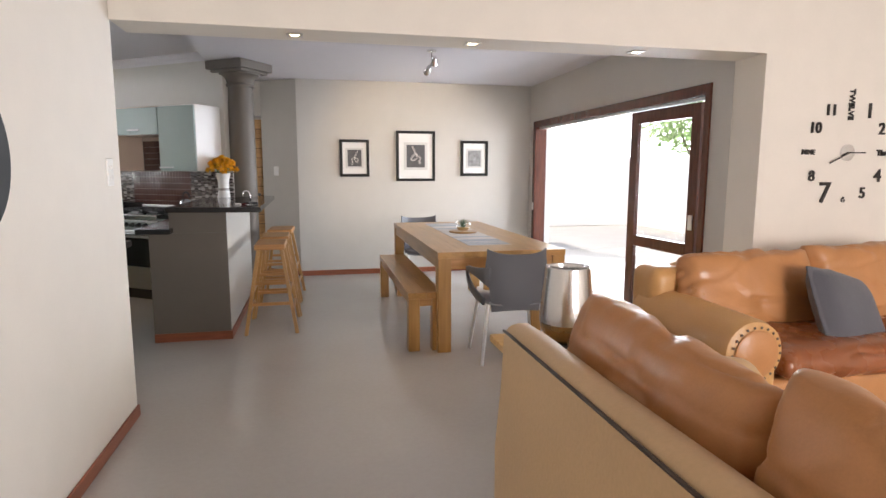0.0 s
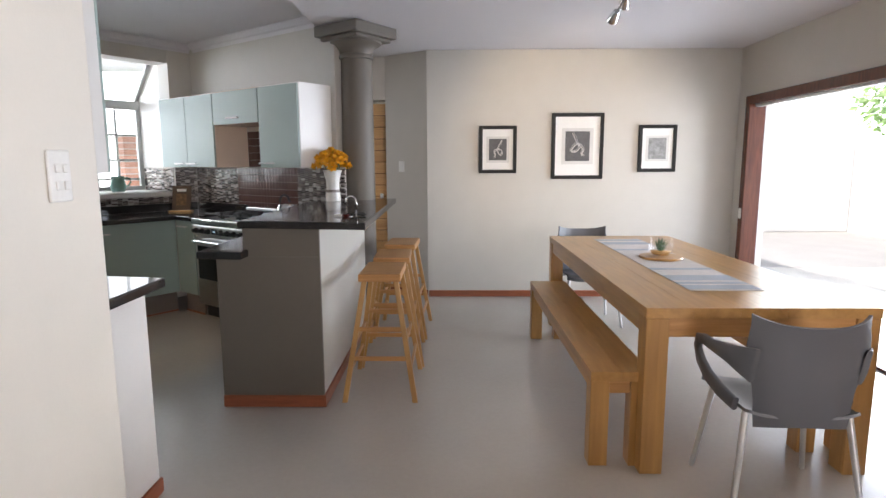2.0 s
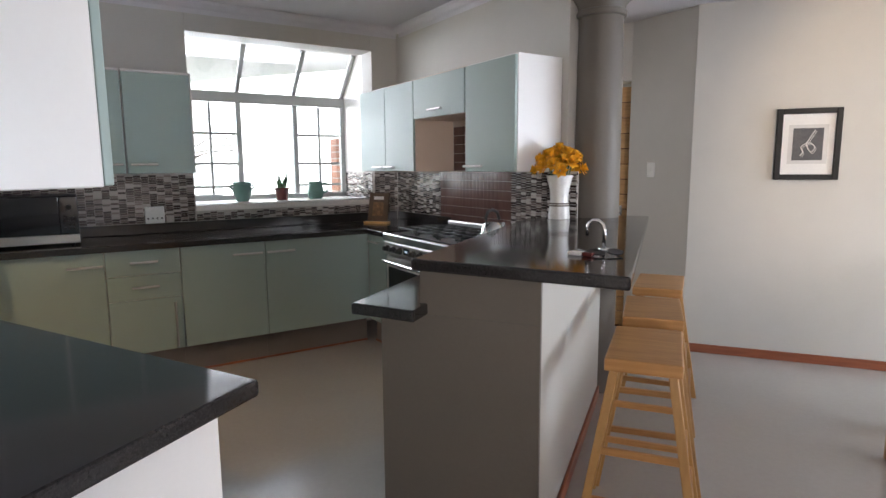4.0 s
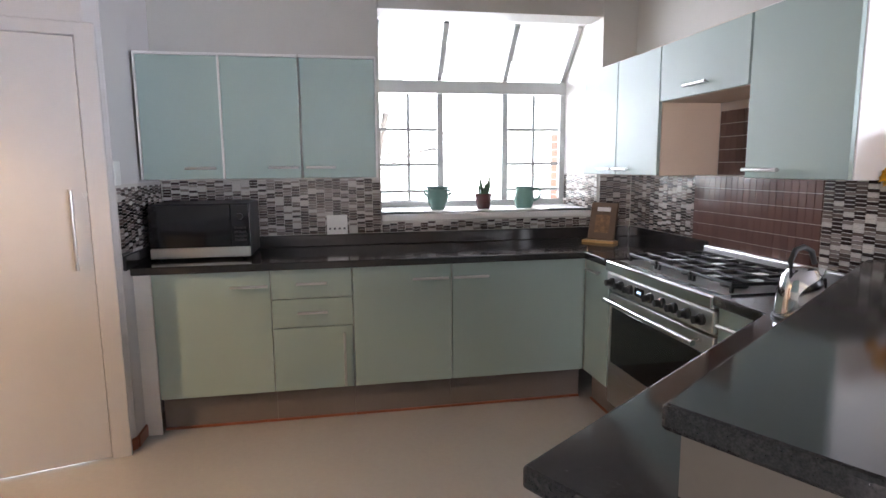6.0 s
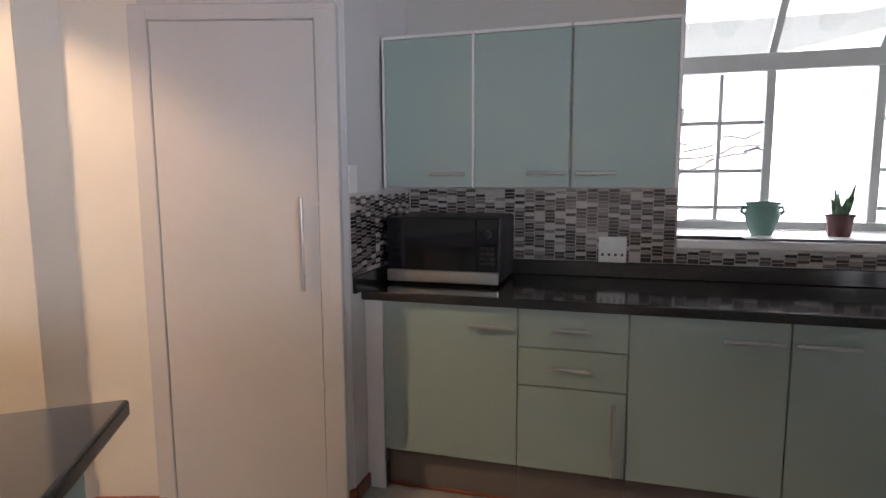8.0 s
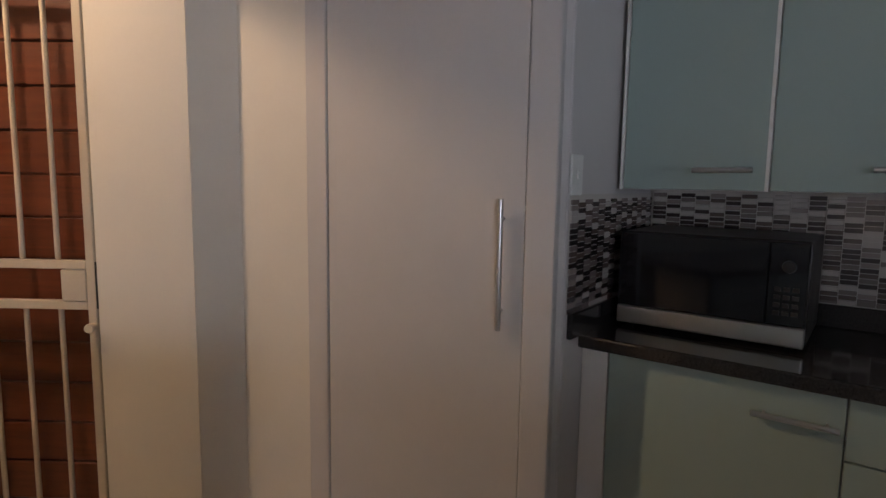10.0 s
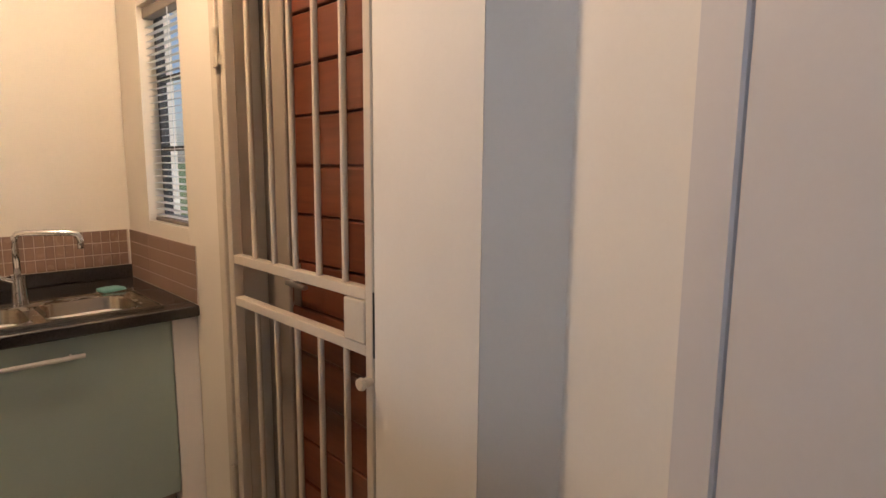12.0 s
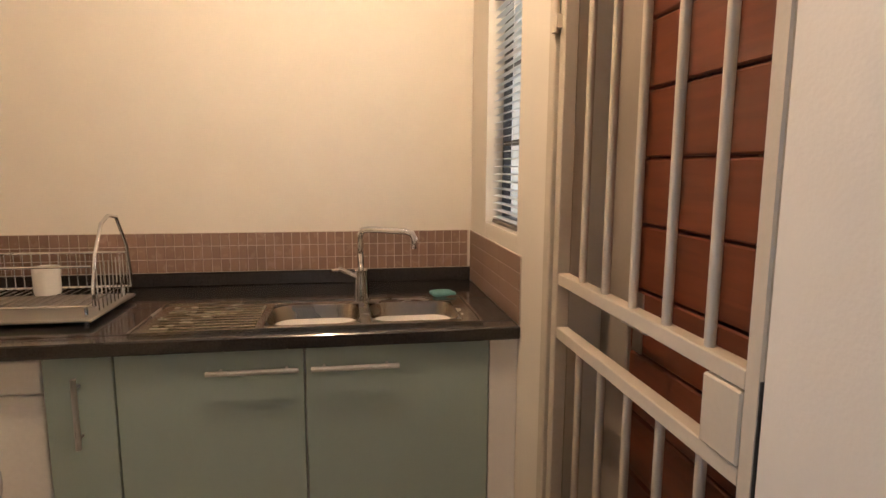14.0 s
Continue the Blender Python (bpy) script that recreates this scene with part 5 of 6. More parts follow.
def flower_vase(m):
    rng = random.Random(11)
    t = thing("flower_vase", m, "white banded ceramic vase of yellow flowers on the bar", "vase")
    part("vase", bm_lathe([(0, 0), (0.062, 0), (0.064, 0.01), (0.058, 0.06), (0.052, 0.11), (0.056, 0.17), (0.072, 0.235), (0.078, 0.25), (0.074, 0.252), (0.05, 0.17), (0.045, 0.1), (0, 0.03)], 32), M["cer"], t, smooth=40)
    for z, r in ((0.078, 0.0565), (0.090, 0.0555)):
        part("twine_band", moved(bm_lathe([(r - 0.002, -0.004), (r + 0.003, -0.004), (r + 0.003, 0.004), (r - 0.002, 0.004)], 32), pose(0, 0, z)), M["band"], t)
    for i in range(26):
        a, k = i * 2.399, math.sqrt(i / 26)
        c = Vector((math.cos(a) * 0.13 * k, math.sin(a) * 0.13 * k, 0.385 - 0.10 * k * k + rng.uniform(-0.02, 0.02)))
        d = (c - Vector((0, 0, 0.24))).normalized()
        verts, faces = [], []
        mm = d.to_track_quat("Z", "Y").to_matrix()
        for ring in range(3):
            for p in range(7):
                q = p * math.tau / 7 + ring * 0.4
                l, up = 0.048 - ring * 0.011, 0.006 + ring * 0.015
                o = len(verts)
                for u, v, w_ in ((0.004, 0, 0), (l * 0.6, 0.014, up), (l, 0, up + 0.004), (l * 0.6, -0.014, up)):
                    verts.append(c + mm @ Vector((math.cos(q) * u - math.sin(q) * v, math.sin(q) * u + math.cos(q) * v, w_)))
                faces.append((o, o + 1, o + 2, o + 3))
        me = bpy.data.meshes.new("flower_head")
        me.from_pydata(verts, [], faces)
        me.materials.append(M["petal"])
        new("flower_head", me).parent = t
    for i in range(12):
        a = i * 0.9
        part("stem", bm_tube((0, 0, 0.05), (math.cos(a) * 0.07, math.sin(a) * 0.07, 0.32), 0.003, 5), M["leaf"], t)


flower_vase(pose(-0.68, 6.72, 1.073))


def kettle(m):
    t = thing("kettle", m, "chrome and black kettle on the lower counter", "kettle")
    part("body", bm_lathe([(0, 0), (0.085, 0), (0.088, 0.02), (0.082, 0.10), (0.068, 0.16), (0.05, 0.185), (0, 0.195)], 28), M["chrome"], t, smooth=40)
    part("handle", bm_path([(0.06, 0, 0.15), (0.075, 0, 0.22), (0.05, 0, 0.26), (0, 0, 0.27), (-0.05, 0, 0.25), (-0.075, 0, 0.2)], 0.011), M["blackm"], t, smooth=True)
    part("spout", bm_tube((-0.07, 0, 0.09), (-0.13, 0, 0.17), 0.022, 12, 0.014), M["chrome"], t, smooth=30)
    part("base", bm_lathe([(0, -0.001), (0.095, -0.001), (0.095, -0.012), (0, -0.012)], 28), M["blackm"], t)


kettle(pose(-0.985, 6.40, CT1 + 0.011, 0, 0, 250) @ Matrix.Scale(0.82, 4))


def sunglasses(m):
    t = thing("sunglasses", m, "black sunglasses lying on the bar top", "glasses")
    for s in (-1, 1):
        part("lens", moved(bm_lathe([(0, 0), (0.026, 0.001), (0.028, 0.004), (0.026, 0.006), (0, 0.005)], 20), pose(s * 0.033, 0, 0.008, 14, 0, 0)), M["blackg"], t, smooth=40)
        part("arm", bm_path([(s * 0.062, 0.004, 0.012), (s * 0.064, 0.08, 0.008), (s * 0.06, 0.12, 0.004)], 0.003, 6), M["blackm"], t)
    part("bridge", bm_path([(-0.01, 0, 0.012), (0, -0.002, 0.014), (0.01, 0, 0.012)], 0.003, 6), M["blackm"], t)


sunglasses(pose(-0.27, 5.36, 1.073, 0, 0, 25))


def keyring(m):
    t = thing("key_ring", m, "bunch of keys with a pale tag on the bar top", "keys")
    part("tag", bm_box((-0.03, -0.02, 0), (0.02, 0.02, 0.012), 0.004, 2), M["cer"], t)
    part("fob", bm_box((0.022, -0.015, 0), (0.06, 0.012, 0.014), 0.004, 2), M["maroon"], t)
    part("key", join(bm_box((-0.01, 0.022, 0), (0.05, 0.03, 0.003)), bm_tube((0.055, 0.026, 0), (0.055, 0.026, 0.003), 0.012)), M["steel"], t)


keyring(pose(-0.36, 5.34, 1.073, 0, 0, -20))


def hook_tap(m):
    t = thing("gooseneck_tap", m, "small chrome gooseneck spout standing on the bar", "tap")
    part("spout", bm_path([(0, 0, 0), (0, 0, 0.07), (-0.006, 0, 0.092), (-0.022, 0, 0.106), (-0.042, 0, 0.106), (-0.056, 0, 0.094), (-0.06, 0, 0.075), (-0.06, 0, 0.05)], 0.007, 10), M["chrome"], t, smooth=True)
    part("flange", bm_lathe([(0, 0), (0.02, 0), (0.018, 0.006), (0, 0.008)], 20), M["chrome"], t, smooth=40)


hook_tap(pose(-0.29, 5.50, 1.073))


def rounded(lo, hi, r, wrinkle=0.0, seed=1, cuts=6):
    b = bm_box(lo, hi, r, 5)
    if wrinkle:
        bmesh.ops.subdivide_edges(b, edges=[e for e in b.edges if e.calc_length() > 0.12], cuts=cuts, use_grid_fill=True)
        for v in b.verts:
            v.co += v.normal * wrinkle * (noise.noise(v.co * 5 + Vector((seed, 0, 0))) + 0.5 * noise.noise(v.co * 14))
    return b


# ---- dining ----
def dining_table():
    t = thing("dining_table", pose(1.12, 4.42, 0), "solid oak dining table with thick square legs", "table")
    w, l = 1.0, 2.48
    for i in range(5):
        part("top_board", bm_box((i * w / 5 + 0.0002, 0, 0.715), ((i + 1) * w / 5 - 0.0002, l, 0.76), 0.0005, 1), M["oak"], t)
    for x in (0.002, w - 0.102):
        for y in (0.002, l - 0.102):
            part("leg", bm_box((x, y, 0), (x + 0.10, y + 0.10, 0.714), 0.004, 2), M["oakz"], t)
    part("apron", bm_box((0.012, 0.103, 0.63), (0.04, l - 0.103, 0.713), 0.002, 1), M["oak"], t)
    part("apron", bm_box((w - 0.04, 0.103, 0.63), (w - 0.012, l - 0.103, 0.713), 0.002, 1), M["oak"], t)
    part("apron", bm_box((0.103, 0.012, 0.63), (w - 0.103, 0.04, 0.713), 0.002, 1), M["stool"], t)
    part("apron", bm_box((0.103, l - 0.04, 0.63), (w - 0.103, l - 0.012, 0.713), 0.002, 1), M["stool"], t)


def bench(m, l):
    t = thing("bench", m, "solid oak bench with square legs beside the dining table", "bench", "dining benches")
    w = 0.27
    for i in range(2):
        part("seat_board", bm_box((i * w / 2 + 0.0002, 0, 0.405), ((i + 1) * w / 2 - 0.0002, l, 0.45), 0.0005, 1), M["oak"], t)
    for x in (0.002, w - 0.087):
        for y in (0.002, l - 0.087):
            part("leg", bm_box((x, y, 0), (x + 0.085, y + 0.085, 0.404), 0.004, 2), M["oakz"], t)
    for x in (0.015, w - 0.04):
        part("rail", bm_box((x, 0.088, 0.345), (x + 0.025, l - 0.088, 0.403), 0.002, 1), M["oak"], t)
    for y in (0.015, l - 0.04):
        part("rail", bm_box((0.088, y, 0.345), (w - 0.088, y + 0.025, 0.403), 0.002, 1), M["stool"], t)
    return t


dining_table()
bench(pose(0.91, 4.49, 0), 2.02)
bench(pose(1.93, 4.62, 0), 2.02)


def shell_chair(m):
    """Moulded armchair; the back is towards -y."""
    t = thing("dining_chair", m, "grey moulded plastic armchair with pale metal legs", "chair", "dining chairs")
    nu = 18

    def sheet(rows_, thick):
        q = bmesh.new()
        vs = [[q.verts.new(p) for p in r] for r in rows_]
        for p, o in zip(vs, vs[1:]):
            for i in range(len(p) - 1):
                q.faces.new((p[i], p[i + 1], o[i + 1], o[i]))
        bmesh.ops.recalc_face_normals(q, faces=q.faces[:])
        bmesh.ops.solidify(q, geom=q.faces[:], thickness=thick)
        return q
    # back: one curved sheet from its lower lip to the crest, waisted over the arms' roots
    prof = [(-0.206, 0.372, 0.172), (-0.213, 0.42, 0.178), (-0.219, 0.47, 0.180), (-0.226, 0.53, 0.188), (-0.233, 0.59, 0.204), (-0.241, 0.65, 0.222),
            (-0.250, 0.70, 0.222), (-0.259, 0.75, 0.214), (-0.266, 0.775, 0.213), (-0.270, 0.787, 0.214)]
    rows = []
    for k, (y, z, half) in enumerate(prof):
        f = k / (len(prof) - 1)
        rows.append([Vector((u * half, y + (0.03 + 0.05 * f) * abs(u) ** 2.6, z + (0.034 * abs(u) ** 3 * (k - 5) / 4 if k > 5 else 0) + (0.014 * (1 - u * u) if k == 0 else 0)))
                     for u in (i / nu * 2 - 1 for i in range(nu + 1))])
    part("backrest", sheet(rows, 0.011), M["plastic"], t, smooth=50)
    seat = [(0.215, 0.405), (0.21, 0.43), (0.18, 0.444), (0.10, 0.44), (0.0, 0.432), (-0.10, 0.428), (-0.17, 0.43), (-0.203, 0.44)]
    rows = [[Vector((u * (0.225 - 0.004 * k), y, z - 0.012 * (1 - u * u) + 0.012 * abs(u) ** 6)) for u in (i / nu * 2 - 1 for i in range(nu + 1))] for k, (y, z) in enumerate(seat)]
    part("seat", sheet(rows, 0.011), M["plastic"], t, smooth=50)
    for s in (-1, 1):
        # arm: a strap from the back's flank forward to its nose, then down and back to the seat
        pts = [(0.196, -0.205, 0.625, 0.150), (0.226, -0.170, 0.635, 0.115), (0.256, -0.115, 0.645, 0.075), (0.280, -0.04, 0.650, 0.050), (0.288, 0.04, 0.652, 0.044),
               (0.288, 0.095, 0.640, 0.046), (0.284, 0.115, 0.600, 0.052), (0.276, 0.095, 0.545, 0.066), (0.262, 0.04, 0.495, 0.072), (0.240, -0.03, 0.460, 0.066), (0.214, -0.11, 0.436, 0.060)]
        rr = []
        a = bmesh.new()
        for i, (x, y, z, h) in enumerate(pts):
            p0, p1 = Vector(pts[max(i - 1, 0)][:3]), Vector(pts[min(i + 1, len(pts) - 1)][:3])
            d = (p1 - p0).normalized()
            side = Vector((1, 0, 0))
            up = side.cross(d).normalized()
            c = Vector((x, y, z))
            ring = [c + side * e * 0.011 + up * g * h / 2 for e, g in ((1, 0.8), (0.5, 1), (-0.5, 1), (-1, 0.8), (-1, -0.8), (-0.5, -1), (0.5, -1), (1, -0.8))]
            rr.append([a.verts.new((s * v.x, v.y, v.z)) for v in ring])
        for p, q in zip(rr, rr[1:]):
            for i in range(8):
                a.faces.new((p[i], p[(i + 1) % 8], q[(i + 1) % 8], q[i]))
        a.faces.new(rr[0]), a.faces.new(rr[-1][::-1])
        bmesh.ops.recalc_face_normals(a, faces=a.faces[:])
        part("armrest", a, M["plastic"], t, smooth=60)
    for sx, sy in ((-1, 1), (1, 1), (-1, -1), (1, -1)):
        part("leg", bm_tube((sx * 0.19, sy * 0.15, 0.43), (sx * 0.245, sy * 0.215, 0.0), 0.0135, 14, 0.011), M["alu"], t, smooth=30)
    return t


c1 = shell_chair(pose(1.62, 4.28, 0, 0, 0, -3))
copy_thing(c1, pose(1.46, 6.95, 0, 0, 0, 183))


def table_top_things():
    t = thing("table_runner", pose(1.44, 4.76, 0.7605), "pale striped woven runner along the oak table", "table runner")
    part("cloth", bm_box((0, 0, 0), (0.36, 1.92, 0.0025), 0.001, 1), M["runner"], t)
    for y, d in ((0.02, 0.10), (0.15, 0.05), (0.24, 0.14), (0.55, 0.05), (1.30, 0.06), (1.60, 0.12), (1.80, 0.08)):
        part("woven_band", bm_box((0.002, y, 0.0027), (0.358, y + d, 0.0033)), M["runner_blue"], t)
    single("wooden_board", moved(bm_lathe([(0, 0), (0.13, 0), (0.135, 0.006), (0.13, 0.014), (0, 0.014)], 36), Matrix.Diagonal((1.0, 1.1, 1, 1))), M["oak"], pose(1.64, 5.72, 0.764), "round dark wooden board on the runner", "board", smooth=40)
    g = thing("terrarium", pose(1.64, 5.73, 0.779), "small glass bowl with a succulent and sand", "terrarium")
    part("bowl", bm_lathe([(0, 0), (0.05, 0), (0.075, 0.03), (0.08, 0.065), (0.07, 0.11), (0.066, 0.111), (0.076, 0.065), (0.07, 0.032), (0.047, 0.004), (0, 0.004)], 28), M["glass"], g, smooth=True).visible_shadow = False
    part("sand", bm_lathe([(0, 0.005), (0.045, 0.005), (0.066, 0.03), (0, 0.034)], 20), M["pine"], g, smooth=True)
    for i in range(16):
        a, k = i * 2.4, 0.2 + 0.05 * i
        d = Vector((math.cos(a), math.sin(a), 0)) * min(k, 1) * 0.05
        part("leaf", bm_tube(Vector((0, 0, 0.034)) + d * 0.25, Vector((0, 0, 0.034 + 0.075 * (1.15 - 0.5 * min(k, 1)))) + d, 0.008, 6, 0.002), M["leaf"], g, smooth=True)


table_top_things()


def bar_stool(m):
    t = thing("bar_stool", m, "tall beech bar stool with splayed legs", "stool", "bar stools")
    sw, sd, h = 0.122, 0.215, 0.745
    part("seat", bm_box((-sw, -sd, h - 0.045), (sw, sd, h), 0.006, 2), M["stool"], t)
    fx, fy = 0.205, 0.275
    tx, ty = 0.092, 0.170

    def at(sx, sy, z):
        k = 1 - z / (h - 0.045)
        return Vector((sx * (tx + (fx - tx) * k), sy * (ty + (fy - ty) * k), z))
    for sx in (-1, 1):
        for sy in (-1, 1):
            b = bmesh.new()
            p0, p1 = at(sx, sy, 0), at(sx, sy, h - 0.046)
            lo = [b.verts.new(p0 + Vector((a * 0.015, c * 0.015, 0))) for a, c in ((-1, -1), (1, -1), (1, 1), (-1, 1))]
            hi = [b.verts.new(p1 + Vector((a * 0.015, c * 0.015, 0))) for a, c in ((-1, -1), (1, -1), (1, 1), (-1, 1))]
            b.faces.new(lo[::-1]), b.faces.new(hi)
            for i in range(4):
                b.faces.new((lo[i], lo[(i + 1) % 4], hi[(i + 1) % 4], hi[i]))
            bmesh.ops.bevel(b, geom=b.edges[:], offset=0.003, segments=1, affect="EDGES")
            part("leg", b, M["oakz"], t)

    def rail(p, q, hh=0.026, th=0.014):
        d = q - p
        b = bm_box((0, -th / 2, -hh / 2), (d.length, th / 2, hh / 2), 0.002, 1)
        part("rail", moved(b, Matrix.Translation(p) @ d.to_track_quat("X", "Z").to_matrix().to_4x4()), M["stool"], t)
    for sy in (-1, 1):
        for z in (0.25, 0.42):
            rail(at(-1, sy, z), at(1, sy, z))
    for sx in (-1, 1):
        for z in (0.18, 0.34):
            rail(at(sx, -1, z), at(sx, 1, z))
    return t


s0 = bar_stool(pose(-0.130, 5.475, 0))
copy_thing(s0, pose(-0.128, 6.06, 0, 0, 0, 2))
copy_thing(s0, pose(-0.115, 6.70, 0, 0, 0, -2))


# ---- pictures, lights, switches ----
def picture(m, w, h, style):
    t = thing("framed_picture", m, "black-framed charcoal print in a wide white mount", "picture", "pictures on the dining wall")
    f = 0.035
    part("frame", join(bm_box((-w / 2, -0.028, -h / 2), (-w / 2 + f, 0, h / 2), 0.003, 1), bm_box((w / 2 - f, -0.028, -h / 2), (w / 2, 0, h / 2), 0.003, 1),
                       bm_box((-w / 2 + f, -0.028, h / 2 - f), (w / 2 - f, 0, h / 2), 0.003, 1), bm_box((-w / 2 + f, -0.028, -h / 2), (w / 2 - f, 0, -h / 2 + f), 0.003, 1)), M["frame"], t)
    part("mount", bm_box((-w / 2 + f, -0.012, -h / 2 + f), (w / 2 - f, -0.008, h / 2 - f)), M["paper"], t)
    iw, ih = w * 0.235, h * 0.225
    part("inner_mount", join(bm_box((-iw * 1.3, -0.0142, -ih * 1.22), (iw * 1.3, -0.0122, ih * 1.22))), mat("grey_line", (0.62, 0.61, 0.59), 0.8, bump=0.0), t)
    part("print", bm_box((-iw, -0.0165, -ih), (iw, -0.0145, ih)), M["print"] if style != 4 else mat("pale_grey_print", (0.26, 0.26, 0.26), 0.7, var=0.5, scale=26, fine=0.3, bump=0.0), t, "charcoal grey print")
    if style == 4:
        return
    rng = random.Random(style)
    pts = [(-0.35, 0.8), (-0.1, 0.3), (0.15, -0.1), (-0.2, -0.45), (-0.45, -0.2), (-0.1, 0.15), (0.4, -0.1), (0.35, -0.6), (0.6, -0.75)]
    pts = [(x * iw * (1 if style % 2 else -1) + rng.uniform(-0.1, 0.1) * iw, -0.0172, z * ih + rng.uniform(-0.1, 0.1) * ih) for x, z in pts]
    sm = []
    for i in range(len(pts) - 1):
        p0, p1, p2, p3 = (Vector(pts[max(i - 1, 0)]), Vector(pts[i]), Vector(pts[i + 1]), Vector(pts[min(i + 2, len(pts) - 1)]))
        for k in range(6):
            u = k / 6
            sm.append(0.5 * ((2 * p1) + (p2 - p0) * u + (2 * p0 - 5 * p1 + 4 * p2 - p3) * u * u + (3 * p1 - p0 - 3 * p2 + p3) * u ** 3))
    for dx, dz, r in ((0, 0, 0.0035), (0.012, 0.008, 0.0022), (-0.010, 0.012, 0.0018)) if style == 1 else ((0, 0, 0.003), (0.008, -0.01, 0.0016)):
        part("pale_line", bm_path([p + Vector((dx, 0, dz)) for p in sm], r, 5), M["runner"], t)


picture(pose(0.75, BY - 0.003, 1.51), 0.375, 0.47, 2)
picture(pose(1.545, BY - 0.003, 1.54), 0.515, 0.65, 1)
picture(pose(2.34, BY - 0.003, 1.515), 0.375, 0.465, 4)


def downlight(x, y):
    t = thing("downlight", pose(x, y, 2.109), "small square recessed downlight, lit", "ceiling light", "beam downlights")
    part("trim", join(bm_box((-0.045, -0.045, -0.006), (0.045, -0.028, 0), 0.002, 1), bm_box((-0.045, 0.028, -0.006), (0.045, 0.045, 0), 0.002, 1), bm_box((-0.045, -0.028, -0.006), (-0.028, 0.028, 0)), bm_box((0.028, -0.028, -0.006), (0.045, 0.028, 0))), M["steel"], t)
    part("bulb", moved(bm_lathe([(0, -0.003), (0.024, -0.002), (0.026, 0.0)], 20), pose(0, 0, 0)), M["bulb"], t)


for lx in (0.17, 1.2, 2.28):
    downlight(lx, 3.80)


def spotlight():
    t = thing("ceiling_spotlight", pose(1.36, 5.87, CEIL), "twin chrome ceiling spotlight, lit", "ceiling light")
    part("ceiling_plate", moved(bm_lathe([(0, 0), (0.045, 0), (0.045, -0.012), (0, -0.014)], 24), pose(0, 0, -0.001)), M["chrome"], t, smooth=40)
    part("arm", bm_path([(0, 0, -0.012), (0, 0, -0.05), (0.0, -0.01, -0.09), (-0.02, 0, -0.17)], 0.008), M["chrome"], t, smooth=True)
    for (x, y, z), d in (((0.015, -0.03, -0.10), (0.1, 0.75, -0.65)), ((-0.035, 0.01, -0.18), (-0.15, 0.8, -0.55))):
        dv = Vector(d).normalized()
        mm = Matrix.Translation((x, y, z)) @ dv.to_track_quat("Z", "Y").to_matrix().to_4x4()
        h_ = part("lamp_head", moved(bm_lathe([(0, -0.04), (0.02, -0.04), (0.026, -0.02), (0.036, 0.03), (0.036, 0.042), (0.033, 0.042), (0.03, 0.02), (0, 0.0)], 24), mm), M["chrome"], t, smooth=40)
        part("bulb", moved(bm_lathe([(0, 0.032), (0.026, 0.034), (0.03, 0.036)], 20), mm), M["bulb"], h_)


spotlight()


def switch(m, w, h, rockers, label):
    t = thing("light_switch", m, label, "light switch")
    part("plate", bm_box((-w / 2, -0.009, -h / 2), (w / 2, 0, h / 2), 0.004, 2), M["ivory"], t)
    for x, z in rockers:
        part("rocker", bm_box((x - 0.008, -0.014, z - 0.012), (x + 0.008, -0.0095, z + 0.012), 0.002, 1), M["ivory"], t)


switch(pose(WX, 3.512, 1.345, 0, 0, 90), 0.085, 0.135, ((-0.016, 0.02), (0.016, 0.02), (-0.016, -0.025), (0.016, -0.025)), "white four-rocker light switch on the cream wall")
switch(pose(-0.235, 8.1235, 1.345, 0, 0, -35.9), 0.075, 0.115, ((0, 0),), "white light switch on the pier")
switch(K(-6.00, KR, 1.385, 180), 0.075, 0.115, ((0, 0),), "white switch on the return wall beside the cabinets")


def wall_clock():
    t = thing("wall_clock", pose(3.818, 3.658, 1.481), "frameless wall clock of stuck-on dark numerals and words", "clock")
    R = 0.315
    words = {12: "TWELVE", 1: "1", 2: "2", 3: "Three", 4: "4", 5: "5", 6: "6", 7: "7", 8: "8", 9: "NINE", 10: "10", 11: "11"}
    size = {12: 0.055, 3: 0.055, 9: 0.045, 7: 0.20, 6: 0.05, 8: 0.10, 5: 0.105, 4: 0.12, 1: 0.14, 2: 0.11, 10: 0.10, 11: 0.10}
    for n, s in words.items():
        a = radians(90 - n * 30)
        cu = bpy.data.curves.new("numeral", "FONT")
        cu.body, cu.size, cu.extrude, cu.align_x, cu.align_y = s, size[n], 0.004, "CENTER", "CENTER"
        cu.offset = 0.002
        ob = new("numeral", cu)
        dg = bpy.context.evaluated_depsgraph_get()
        me = bpy.data.meshes.new_from_object(ob.evaluated_get(dg))
        bpy.data.objects.remove(ob)
        me.materials.clear()
        me.materials.append(M["num"])
        o = new("numeral", me)
        o.parent = t
        o.matrix_local = pose(R * math.cos(a), -0.006, R * math.sin(a) * 1.02, 90, 90 if n == 12 else 0, 0)
    part("hub", moved(bm_lathe([(0, 0), (0.055, 0), (0.055, 0.012), (0, 0.016)], 32), pose(0, 0, 0, 90, 0, 0)), M["chrome"], t, smooth=40)
    part("hour_hand", bm_box((-0.006, -0.022, -0.004), (0.14, -0.018, 0.004)), M["num"], t)
    part("minute_hand", moved(bm_box((-0.005, -0.027, -0.004), (0.17, -0.023, 0.004)), pose(0, 0, 0, 0, 155, 0)), M["num"], t)


